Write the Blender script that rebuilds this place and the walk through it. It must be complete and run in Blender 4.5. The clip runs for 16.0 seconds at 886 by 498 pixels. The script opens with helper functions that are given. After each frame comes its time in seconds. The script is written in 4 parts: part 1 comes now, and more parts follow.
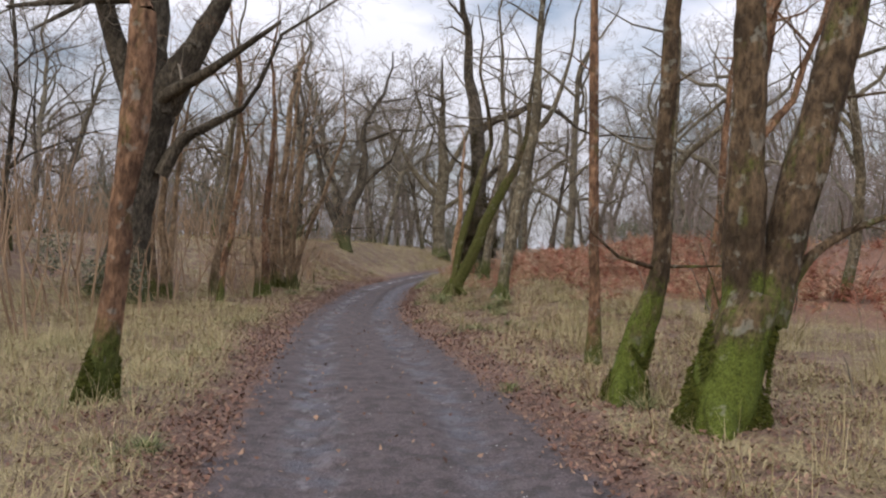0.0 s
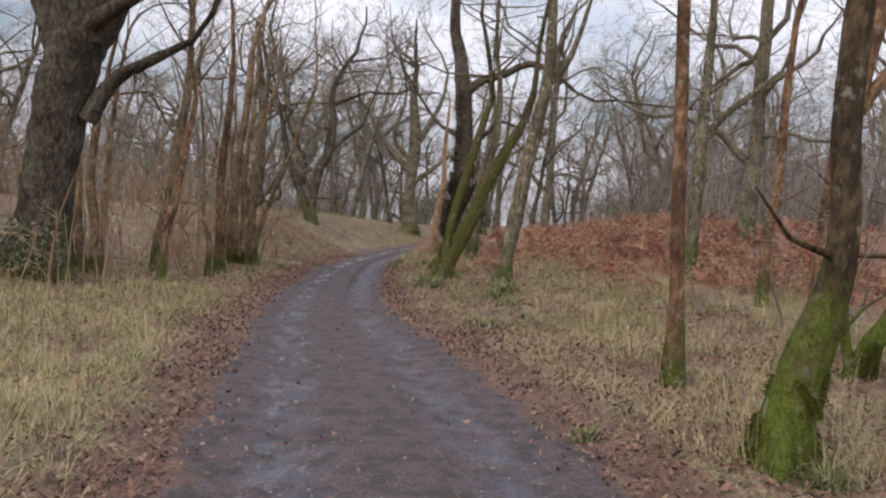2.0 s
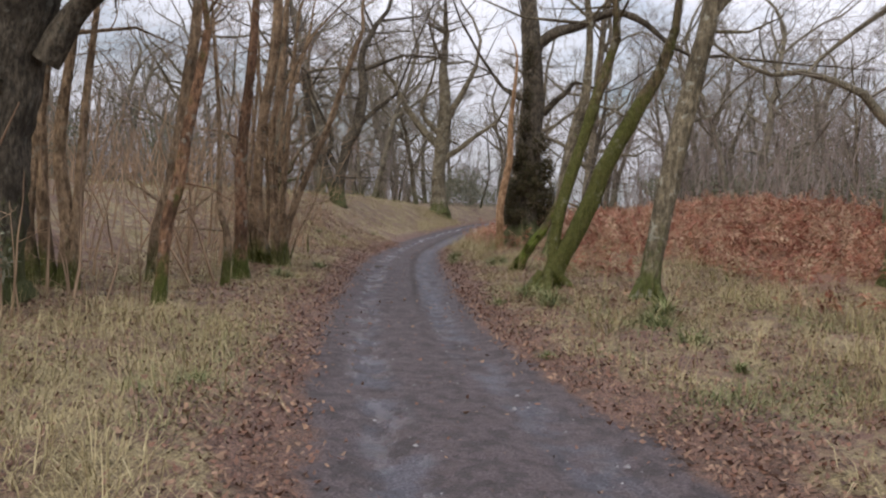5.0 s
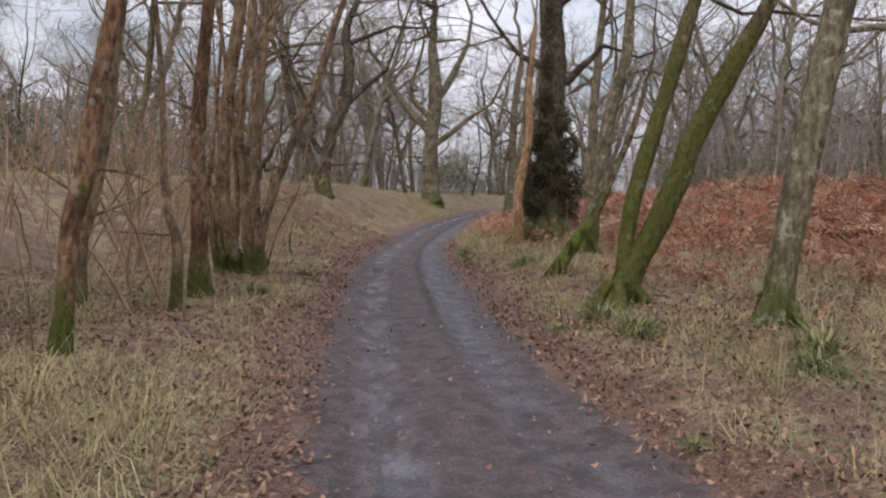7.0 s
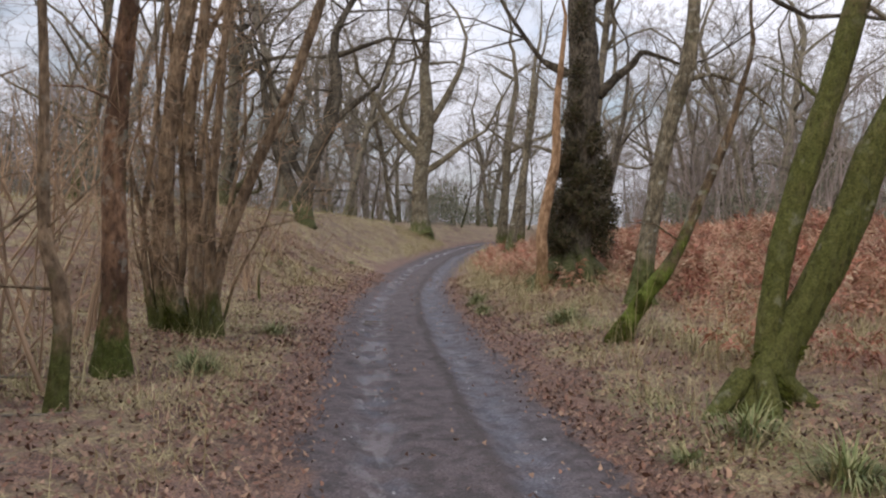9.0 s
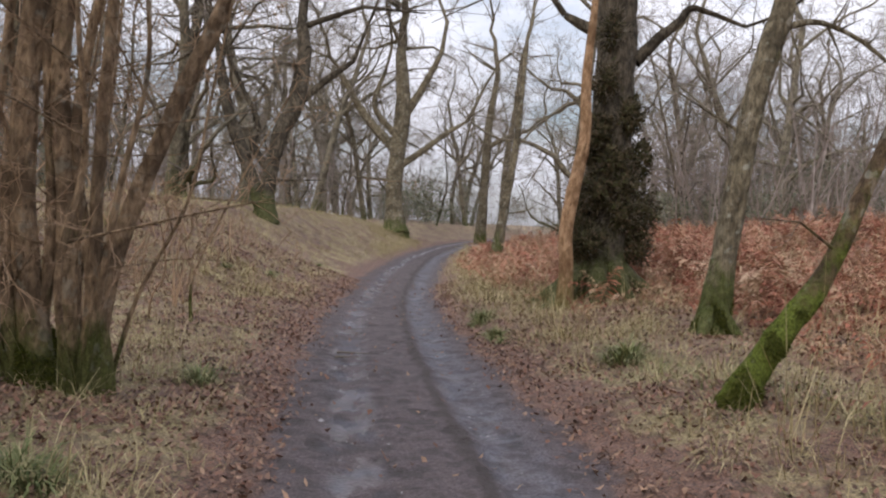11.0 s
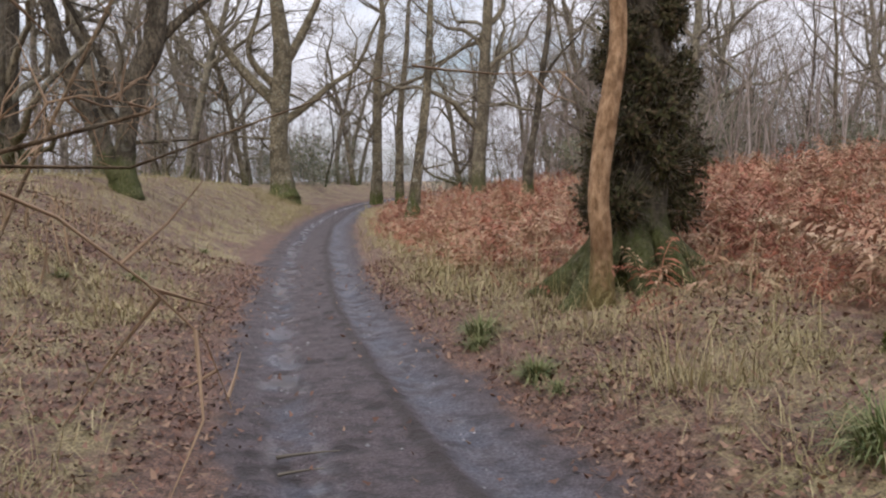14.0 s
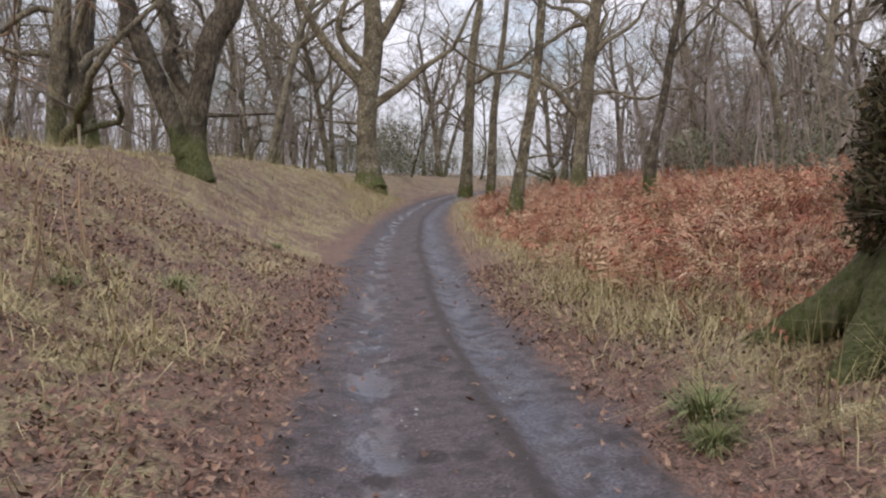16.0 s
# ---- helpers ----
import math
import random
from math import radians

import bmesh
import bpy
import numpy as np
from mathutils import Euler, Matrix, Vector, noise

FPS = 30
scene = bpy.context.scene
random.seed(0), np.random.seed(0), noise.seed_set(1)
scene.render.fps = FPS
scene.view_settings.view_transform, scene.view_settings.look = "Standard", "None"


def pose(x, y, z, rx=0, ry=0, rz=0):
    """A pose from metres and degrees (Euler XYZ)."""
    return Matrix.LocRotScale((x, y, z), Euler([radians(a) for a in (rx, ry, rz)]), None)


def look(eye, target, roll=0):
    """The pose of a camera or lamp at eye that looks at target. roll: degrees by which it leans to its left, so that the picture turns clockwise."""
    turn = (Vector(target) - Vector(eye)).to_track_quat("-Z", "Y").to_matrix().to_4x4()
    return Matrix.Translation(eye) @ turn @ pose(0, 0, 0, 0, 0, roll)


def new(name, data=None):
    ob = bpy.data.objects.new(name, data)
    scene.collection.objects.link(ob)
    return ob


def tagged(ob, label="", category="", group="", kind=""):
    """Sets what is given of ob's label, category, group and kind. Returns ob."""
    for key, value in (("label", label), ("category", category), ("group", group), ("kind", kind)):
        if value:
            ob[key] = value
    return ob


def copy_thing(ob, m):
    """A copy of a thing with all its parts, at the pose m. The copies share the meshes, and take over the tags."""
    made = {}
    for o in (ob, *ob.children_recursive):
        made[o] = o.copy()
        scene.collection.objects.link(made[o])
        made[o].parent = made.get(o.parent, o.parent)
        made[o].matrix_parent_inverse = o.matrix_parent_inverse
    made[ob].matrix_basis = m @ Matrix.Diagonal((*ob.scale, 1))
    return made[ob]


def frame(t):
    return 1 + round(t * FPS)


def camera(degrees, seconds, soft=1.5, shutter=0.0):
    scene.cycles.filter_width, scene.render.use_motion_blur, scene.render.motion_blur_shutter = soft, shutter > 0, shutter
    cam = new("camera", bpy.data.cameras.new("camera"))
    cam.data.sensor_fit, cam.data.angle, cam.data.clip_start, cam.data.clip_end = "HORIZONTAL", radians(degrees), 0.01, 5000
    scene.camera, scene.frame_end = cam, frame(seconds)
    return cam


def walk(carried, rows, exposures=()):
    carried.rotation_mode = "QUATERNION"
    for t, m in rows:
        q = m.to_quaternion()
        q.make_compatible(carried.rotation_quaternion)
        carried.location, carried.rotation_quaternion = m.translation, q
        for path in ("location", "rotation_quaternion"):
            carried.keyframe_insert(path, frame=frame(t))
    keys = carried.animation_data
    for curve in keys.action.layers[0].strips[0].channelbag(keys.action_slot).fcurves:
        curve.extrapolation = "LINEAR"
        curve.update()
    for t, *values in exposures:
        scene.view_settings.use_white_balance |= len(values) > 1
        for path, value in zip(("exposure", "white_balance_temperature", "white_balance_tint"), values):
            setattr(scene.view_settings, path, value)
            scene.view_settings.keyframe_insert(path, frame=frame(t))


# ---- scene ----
cam = camera(59.6, 16.0, 2.2)
METRES, EYE, TILT, LEAN, TURN = 23.8, 1.5, 0.0, 0.0, 0.0
ROWS = [
    (0.0, 0.0, 0.0, 0.0, 0.0, -0.16, -1.79),
    (0.5, -0.0088, 0.0302, -0.001, 1.39, 0.06, -1.93),
    (1.0, -0.0121, 0.0607, -0.0028, -0.06, -1.15, -2.32),
    (1.5, -0.0188, 0.0924, -0.0033, -1.59, -1.45, -2.57),
    (2.0, -0.0236, 0.1219, -0.0028, -2.83, -1.87, -3.14),
    (2.5, -0.0304, 0.1534, -0.0031, -2.92, -3.1, -3.61),
    (3.0, -0.0382, 0.1834, -0.0013, -3.41, -3.48, -4.17),
    (3.5, -0.0447, 0.2159, 0.0001, -2.37, -2.21, -4.1),
    (4.0, -0.0571, 0.2459, 0.001, -0.7, -2.81, -3.74),
    (6.5, -0.0863, 0.4068, -0.0012, -4.63, -3.94, -1.55),
    (7.0, -0.0912, 0.4399, -0.0007, -3.3, -4.29, -1.96),
    (7.5, -0.0956, 0.4728, 0.0006, -1.59, -3.28, -1.49),
    (8.0, -0.0965, 0.5077, 0.0019, -1.79, -1.43, -1.14),
    (8.5, -0.0997, 0.5392, 0.0008, -3.28, -1.97, -1.97),
    (11.0, -0.1069, 0.7011, -0.0034, -6.89, -1.97, -3.73),
    (11.5, -0.1118, 0.7307, -0.0029, -8.22, -2.24, -3.98),
    (12.0, -0.1138, 0.7563, -0.0037, -7.67, -1.94, -1.93),
    (12.5, -0.1194, 0.7854, -0.0037, -6.85, -3.67, -1.37),
    (13.0, -0.1217, 0.8122, -0.0025, -11.26, -4.91, -1.59),
    (13.5, -0.12, 0.841, -0.0022, -14.53, -4.57, -0.92),
    (14.0, -0.1192, 0.8692, -0.0021, -15.83, -4.84, -0.31),
    (14.5, -0.1127, 0.8974, -0.0041, -16.1, -5.99, -0.31),
    (15.0, -0.1128, 0.9264, -0.0061, -14.7, -6.68, -1.78),
    (15.5, -0.11, 0.9557, -0.0068, -12.95, -6.09, -2.33),
    (16.0, -0.1155, 0.9849, -0.0071, -9.81, -5.39, -2.0),
]
walk(cam, [(t, pose(0, 0, EYE, TILT, LEAN, TURN) @ pose(METRES * x, METRES * y, METRES * z, 90 + pitch, roll, yaw)) for t, x, y, z, yaw, pitch, roll in ROWS], [(0.0, 0.3, 6520, 10.5), (8.0, 0.4, 6520, 10.5), (16.0, 0.55, 6520, 10.5)])

SKY, SUN, WOOD_COUNT = 0.057, 1.15, 175
# ---------- light ----------
world = bpy.data.worlds.new("sky")
scene.world = world
world.use_nodes = True
wn, wl = world.node_tree.nodes, world.node_tree.links
wn.clear()
sky = wn.new("ShaderNodeTexSky")
sky.sky_type, sky.sun_disc = "NISHITA", False
sky.sun_elevation, sky.sun_rotation = radians(24), radians(-140)
sky.air_density, sky.dust_density = 1.0, 2.0
wco = wn.new("ShaderNodeTexCoord")
wmap = wn.new("ShaderNodeMapping")
wmap.inputs["Scale"].default_value = (1.0, 1.0, 2.6)
clouds = wn.new("ShaderNodeTexNoise")
clouds.inputs["Scale"].default_value, clouds.inputs["Detail"].default_value = 3.2, 6.0
cramp = wn.new("ShaderNodeValToRGB")
cramp.color_ramp.elements[0].position, cramp.color_ramp.elements[1].position = 0.3, 0.52
wmix = wn.new("ShaderNodeMixRGB")
wmix.inputs[2].default_value = (9.2, 9.3, 10.4, 1)
# overcast: the zenith is three times as bright as the horizon
wsep = wn.new("ShaderNodeSeparateXYZ")
wgrad = wn.new("ShaderNodeMapRange")
for i, v in enumerate((0.0, 1.0, 1.0, 3.0)):
    wgrad.inputs[i + 1].default_value = v
wmul = wn.new("ShaderNodeMath")
wmul.operation = "MULTIPLY"
wmul.inputs[1].default_value = SKY
wbg = wn.new("ShaderNodeBackground")
wout = wn.new("ShaderNodeOutputWorld")
for a, b in ((wco.outputs["Generated"], wmap.inputs[0]), (wmap.outputs[0], clouds.inputs[0]), (clouds.outputs["Fac"], cramp.inputs[0]),
             (cramp.outputs[0], wmix.inputs[0]), (sky.outputs[0], wmix.inputs[1]), (wmix.outputs[0], wbg.inputs[0]), (wco.outputs["Generated"], wsep.inputs[0]), (wsep.outputs[2], wgrad.inputs[0]),
             (wgrad.outputs[0], wmul.inputs[0]), (wmul.outputs[0], wbg.inputs["Strength"]), (wbg.outputs[0], wout.inputs[0])):
    wl.new(a, b)
sun = new("sun", bpy.data.lights.new("sun", "SUN"))
sun.data.energy, sun.data.angle, sun.data.color = SUN, radians(50), (1.0, 0.9, 0.78)
sun.matrix_world = look((-20, -24, 20), (0, 0, 0))


# ---------- materials ----------
class Nodes:
    """Short hand for a node material."""

    def __init__(self, name):
        self.m = bpy.data.materials.new(name)
        self.m.use_nodes = True
        self.n, self.l = self.m.node_tree.nodes, self.m.node_tree.links
        self.bsdf = self.n["Principled BSDF"]
        self.geo = self.n.new("ShaderNodeNewGeometry")
        self.pos = self.geo.outputs["Position"]

    def put(self, value, socket):
        if isinstance(value, (int, float)):
            socket.default_value = value
        elif isinstance(value, tuple):
            socket.default_value = (*value, 1) if len(value) == 3 and socket.type == "RGBA" else value
        else:
            self.l.new(value, socket)

    def noise(self, scale, detail=4.0, stretch=(1, 1, 1), rough=0.55):
        mp, nz = self.n.new("ShaderNodeMapping"), self.n.new("ShaderNodeTexNoise")
        mp.inputs["Scale"].default_value = stretch
        self.put(self.pos, mp.inputs[0])
        self.put(mp.outputs[0], nz.inputs["Vector"])
        nz.inputs["Scale"].default_value, nz.inputs["Detail"].default_value, nz.inputs["Roughness"].default_value = scale, detail, rough
        return nz.outputs["Fac"]

    def cells(self, scale, stretch=(1, 1, 1)):
        mp, vo = self.n.new("ShaderNodeMapping"), self.n.new("ShaderNodeTexVoronoi")
        mp.inputs["Scale"].default_value = stretch
        self.put(self.pos, mp.inputs[0])
        self.put(mp.outputs[0], vo.inputs["Vector"])
        vo.inputs["Scale"].default_value = scale
        return vo

    def ramp(self, fac, a, b, low=0.0, high=1.0):
        r = self.n.new("ShaderNodeMapRange")
        r.interpolation_type = "SMOOTHSTEP"
        self.put(fac, r.inputs[0])
        for i, v in enumerate((a, b, low, high)):
            r.inputs[i + 1].default_value = v
        return r.outputs[0]

    def mix(self, fac, a, b):
        mx = self.n.new("ShaderNodeMixRGB")
        self.put(fac, mx.inputs[0]), self.put(a, mx.inputs[1]), self.put(b, mx.inputs[2])
        return mx.outputs[0]

    def math(self, op, a, b=0.0):
        mt = self.n.new("ShaderNodeMath")
        mt.operation = op
        self.put(a, mt.inputs[0]), self.put(b, mt.inputs[1])
        return mt.outputs[0]

    def attr(self, name):
        at = self.n.new("ShaderNodeAttribute")
        at.attribute_name = name
        return at.outputs["Fac"]

    def done(self, colour, rough=0.85, height=None, strength=0.4, distance=0.02, spec=0.25):
        self.put(colour, self.bsdf.inputs["Base Color"])
        self.put(rough, self.bsdf.inputs["Roughness"])
        self.bsdf.inputs["Specular IOR Level"].default_value = spec
        if height is not None:
            bp = self.n.new("ShaderNodeBump")
            self.put(strength, bp.inputs["Strength"])
            bp.inputs["Distance"].default_value = distance
            self.put(height, bp.inputs["Height"])
            self.put(bp.outputs[0], self.bsdf.inputs["Normal"])
        return self.m


def bark(name, dark, light, moss=0.0, top=1.0, lichen=0.25, mosscol=(0.07, 0.088, 0.02)):
    """Furrowed bark with lichen blotches; moss grows as patches, thickest round the foot up to top metres."""
    k = Nodes(name)
    grain = k.noise(18, 7, (1, 1, 0.42), 0.65)
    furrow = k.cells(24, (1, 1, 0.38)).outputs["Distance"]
    blotch = k.noise(2.2, 5)
    c = k.mix(k.ramp(grain, 0.3, 0.72), dark, light)
    c = k.mix(k.ramp(blotch, 0.42, 0.66, 0.0, 0.7), c, tuple(v * 0.6 for v in dark))
    spots = k.noise(7, 3)
    c = k.mix(k.math("MULTIPLY", k.ramp(spots, 0.6, 0.68), lichen), c, (0.36, 0.37, 0.31))
    if moss:
        foot = k.attr("foot")
        grow = k.math("ADD", k.ramp(foot, -0.1, top, 0.4, 0.0), k.math("MULTIPLY", k.noise(4.5, 7, (1, 1, 0.6), 0.7), 0.75 + 0.25 * moss))
        mossy = k.ramp(grow, 0.53, 0.78, 0.0, moss)
        mc = k.mix(k.ramp(k.noise(65, 6), 0.25, 0.75), tuple(v * 0.5 for v in mosscol), tuple(v * 1.3 for v in mosscol))
        c = k.mix(mossy, c, mc)
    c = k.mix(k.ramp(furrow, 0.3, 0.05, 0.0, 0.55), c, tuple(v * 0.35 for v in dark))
    c = k.mix(k.math("MULTIPLY", k.ramp(k.noise(6.5, 5, (1, 1, 0.8)), 0.62, 0.68), 0.7 * lichen), c, (0.42, 0.4, 0.34))
    h = k.math("ADD", k.math("MULTIPLY", furrow, 0.7), grain)
    return k.done(c, 0.9, h, 1.0, 0.045, 0.12)


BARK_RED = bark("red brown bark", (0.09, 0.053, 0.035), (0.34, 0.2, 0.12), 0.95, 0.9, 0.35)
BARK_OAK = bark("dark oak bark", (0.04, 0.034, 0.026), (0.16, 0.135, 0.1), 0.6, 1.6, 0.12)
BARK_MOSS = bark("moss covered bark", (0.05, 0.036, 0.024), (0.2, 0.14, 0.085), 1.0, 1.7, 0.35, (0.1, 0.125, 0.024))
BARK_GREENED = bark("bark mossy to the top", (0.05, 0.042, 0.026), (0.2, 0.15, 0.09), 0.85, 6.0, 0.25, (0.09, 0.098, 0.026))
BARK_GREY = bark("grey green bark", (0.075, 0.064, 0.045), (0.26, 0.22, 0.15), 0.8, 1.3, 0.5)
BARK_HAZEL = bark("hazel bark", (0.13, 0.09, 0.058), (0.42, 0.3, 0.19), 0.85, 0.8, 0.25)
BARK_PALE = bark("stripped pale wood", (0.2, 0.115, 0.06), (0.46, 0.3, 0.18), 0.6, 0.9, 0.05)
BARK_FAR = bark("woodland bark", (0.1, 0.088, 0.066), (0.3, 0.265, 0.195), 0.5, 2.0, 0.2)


def twig_material(name, a, b):
    k = Nodes(name)
    c = k.mix(k.ramp(k.noise(1.3, 3), 0.3, 0.7), a, b)
    return k.done(c, 0.85, k.noise(60, 2), 0.3, 0.004, 0.2)


TWIG = twig_material("twigs", (0.11, 0.094, 0.074), (0.25, 0.215, 0.168))
TWIG_HAZEL = twig_material("hazel twigs", (0.19, 0.125, 0.08), (0.42, 0.29, 0.185))
TWIG_BIRCH = twig_material("birch twigs", (0.15, 0.125, 0.115), (0.29, 0.245, 0.22))


def island(name, stops, rough=0.8, patch=0.0, patch_colour=(0.1, 0.13, 0.03), sheen=0.25, tone=""):
    """Loose plant pieces: each piece, or each plant by its own attribute, has a tone of its own."""
    k = Nodes(name)
    cr = k.n.new("ShaderNodeValToRGB")
    cr.color_ramp.interpolation = "LINEAR"
    while len(cr.color_ramp.elements) < len(stops):
        cr.color_ramp.elements.new(0.5)
    for i, (e, s) in enumerate(zip(cr.color_ramp.elements, stops)):
        e.position, e.color = i / (len(stops) - 1), (*s, 1)
    k.put(k.attr(tone) if tone else k.geo.outputs["Random Per Island"], cr.inputs[0])
    c = cr.outputs[0]
    if patch:
        c = k.mix(k.math("MULTIPLY", k.ramp(k.noise(0.9, 4), 0.52, 0.66), patch), c, patch_colour)
    c = k.mix(k.ramp(k.noise(25, 3), 0.3, 0.75, 0.0, 0.35), c, tuple(v * 0.55 for v in stops[0]))
    m = k.done(c, rough, None, spec=sheen)
    return m


STRAW = island("winter grass", [(0.17, 0.138, 0.07), (0.36, 0.29, 0.15), (0.47, 0.39, 0.215), (0.25, 0.215, 0.1), (0.56, 0.475, 0.28)], 0.75, 0.55, (0.28, 0.255, 0.11))
GREEN = island("green grass", [(0.075, 0.1, 0.036), (0.14, 0.165, 0.06), (0.22, 0.23, 0.1), (0.38, 0.33, 0.18)], 0.7)
LEAF = island("fallen leaves", [(0.06, 0.034, 0.026), (0.15, 0.075, 0.05), (0.25, 0.13, 0.085), (0.1, 0.06, 0.045), (0.36, 0.23, 0.15), (0.19, 0.11, 0.075)], 0.6)
FERN = island("dead bracken", tone="tone", stops=[(0.11, 0.046, 0.032), (0.3, 0.118, 0.074), (0.4, 0.165, 0.105), (0.5, 0.36, 0.23), (0.19, 0.074, 0.048), (0.36, 0.14, 0.088), (0.5, 0.38, 0.25), (0.15, 0.07, 0.048), (0.3, 0.12, 0.078)], rough=0.8)
IVY = island("dark ivy leaves", [(0.018, 0.018, 0.01), (0.045, 0.043, 0.02), (0.07, 0.062, 0.03), (0.11, 0.075, 0.048), (0.05, 0.06, 0.02)], 0.8, sheen=0.1)
MOSS = island("moss tufts", [(0.03, 0.036, 0.008), (0.07, 0.08, 0.015), (0.11, 0.115, 0.024), (0.07, 0.082, 0.018)], 0.95, sheen=0.1)
HOLLY = island("evergreen leaves", [(0.06, 0.07, 0.045), (0.13, 0.14, 0.09), (0.19, 0.195, 0.13), (0.24, 0.21, 0.15)], 0.6)
STONE = island("pale grit", [(0.1, 0.095, 0.095), (0.2, 0.19, 0.19), (0.4, 0.39, 0.39)], 0.7)


def ground_material():
    """Gravel track with worn wheel ruts, sky sheen tinted into them, leaf drifts along its edges, straw and litter
    beyond.
    """
    k = Nodes("woodland ground")
    edge, across, rust = k.attr("edge"), k.attr("across"), k.attr("fern")
    wob = k.math("MULTIPLY", k.math("SUBTRACT", k.noise(1.6, 5), 0.5), 0.7)
    e = k.math("ADD", edge, wob)
    fine, mid, big = k.noise(55, 6), k.noise(9, 5), k.noise(1.1, 4)
    gravel = k.mix(k.ramp(fine, 0.3, 0.75), (0.042, 0.031, 0.033), (0.155, 0.122, 0.127))
    gravel = k.mix(k.ramp(mid, 0.4, 0.68, 0.0, 0.6), gravel, (0.075, 0.058, 0.053))
    # dents: damp tone and the shade of the hollows, both in the colour
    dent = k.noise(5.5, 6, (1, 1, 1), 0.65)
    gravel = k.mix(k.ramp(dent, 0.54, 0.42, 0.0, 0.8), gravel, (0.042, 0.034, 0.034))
    grit = k.cells(38)
    gravel = k.mix(k.ramp(grit.outputs["Distance"], 0.16, 0.1, 0.0, 0.3), gravel, (0.3, 0.29, 0.3))
    # hoof prints, with the shade inside them painted dark
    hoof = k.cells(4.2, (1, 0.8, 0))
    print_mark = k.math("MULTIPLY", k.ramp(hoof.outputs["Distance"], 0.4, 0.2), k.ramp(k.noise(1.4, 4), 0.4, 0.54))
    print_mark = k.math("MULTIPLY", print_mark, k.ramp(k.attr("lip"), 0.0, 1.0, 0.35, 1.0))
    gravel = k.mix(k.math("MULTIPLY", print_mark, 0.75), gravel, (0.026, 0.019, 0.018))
    rut = k.math("ABSOLUTE", k.math("SUBTRACT", k.math("ABSOLUTE", k.math("ADD", across, k.math("MULTIPLY", wob, 0.16))), 0.52))
    rutm = k.ramp(rut, 0.27, 0.06)
    # blue-grey sky sheen on the wet ruts, mixed into the gravel colour
    gravel = k.mix(k.math("MULTIPLY", k.math("MULTIPLY", rutm, 0.45), k.ramp(k.noise(3.1, 5), 0.42, 0.62)), gravel, k.mix(k.ramp(fine, 0.3, 0.75), (0.06, 0.068, 0.09), (0.155, 0.168, 0.21)))
    strip = k.math("MULTIPLY", k.math("MULTIPLY", k.ramp(k.math("ADD", across, k.math("MULTIPLY", wob, 0.2)), 0.28, 0.44), k.ramp(k.math("ADD", across, k.math("MULTIPLY", wob, 0.3)), 0.95, 0.68)), k.attr("lip"))
    gravel = k.mix(k.math("MULTIPLY", k.math("MULTIPLY", strip, k.ramp(dent, 0.36, 0.6, 0.1, 1.0)), 0.45), gravel, k.mix(k.ramp(fine, 0.3, 0.75), (0.07, 0.076, 0.095), (0.185, 0.192, 0.23)))
    litter = k.mix(k.ramp(k.noise(60, 8, (1, 1, 1), 0.8), 0.38, 0.64), (0.035, 0.022, 0.018), (0.3, 0.17, 0.12))
    litter = k.mix(k.ramp(k.noise(6, 4), 0.45, 0.65, 0.0, 0.45), litter, (0.06, 0.045, 0.03))
    straw = k.mix(k.ramp(k.noise(48, 8, (1, 1, 1), 0.8), 0.36, 0.64), (0.075, 0.058, 0.03), (0.42, 0.335, 0.18))
    straw = k.mix(k.ramp(mid, 0.5, 0.7, 0.0, 0.5), straw, (0.085, 0.09, 0.03))
    field = k.mix(k.ramp(k.math("ADD", k.math("MULTIPLY", big, 0.5), k.math("MULTIPLY", k.noise(4.5, 6), 0.5)), 0.42, 0.56), straw, litter)
    field = k.mix(rust, field, k.mix(k.ramp(k.noise(14, 6, (1, 1, 1), 0.75), 0.3, 0.7), (0.085, 0.042, 0.027), (0.3, 0.15, 0.09)))
    c = k.mix(k.ramp(e, 0.35, 0.6), litter, field)
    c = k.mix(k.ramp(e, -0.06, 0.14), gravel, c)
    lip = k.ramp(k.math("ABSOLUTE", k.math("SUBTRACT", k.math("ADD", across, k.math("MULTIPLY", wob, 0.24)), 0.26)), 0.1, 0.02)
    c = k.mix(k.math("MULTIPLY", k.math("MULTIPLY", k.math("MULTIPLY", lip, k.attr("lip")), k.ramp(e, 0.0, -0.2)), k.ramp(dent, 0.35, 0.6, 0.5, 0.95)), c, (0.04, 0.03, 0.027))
    wet = k.math("MULTIPLY", k.math("MULTIPLY", rutm, k.ramp(across, 0.5, -0.3, 0.3, 1.0)), k.ramp(k.noise(4.5, 6, (1, 0.45, 1)), 0.5, 0.58))
    inside = k.ramp(e, 0.0, -0.2)
    rough = k.math("SUBTRACT", 0.86, k.math("MULTIPLY", k.math("MULTIPLY", wet, inside), 0.58))
    h = k.math("ADD", k.math("SUBTRACT", k.math("ADD", k.math("MULTIPLY", fine, 0.5), k.math("MULTIPLY", dent, 1.2)), k.math("MULTIPLY", print_mark, 0.9)), k.math("ADD", mid, k.math("MULTIPLY", grit.outputs["Distance"], 0.4)))
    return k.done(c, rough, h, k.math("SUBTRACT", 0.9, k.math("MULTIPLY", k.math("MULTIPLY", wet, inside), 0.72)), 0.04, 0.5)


GROUND = ground_material()


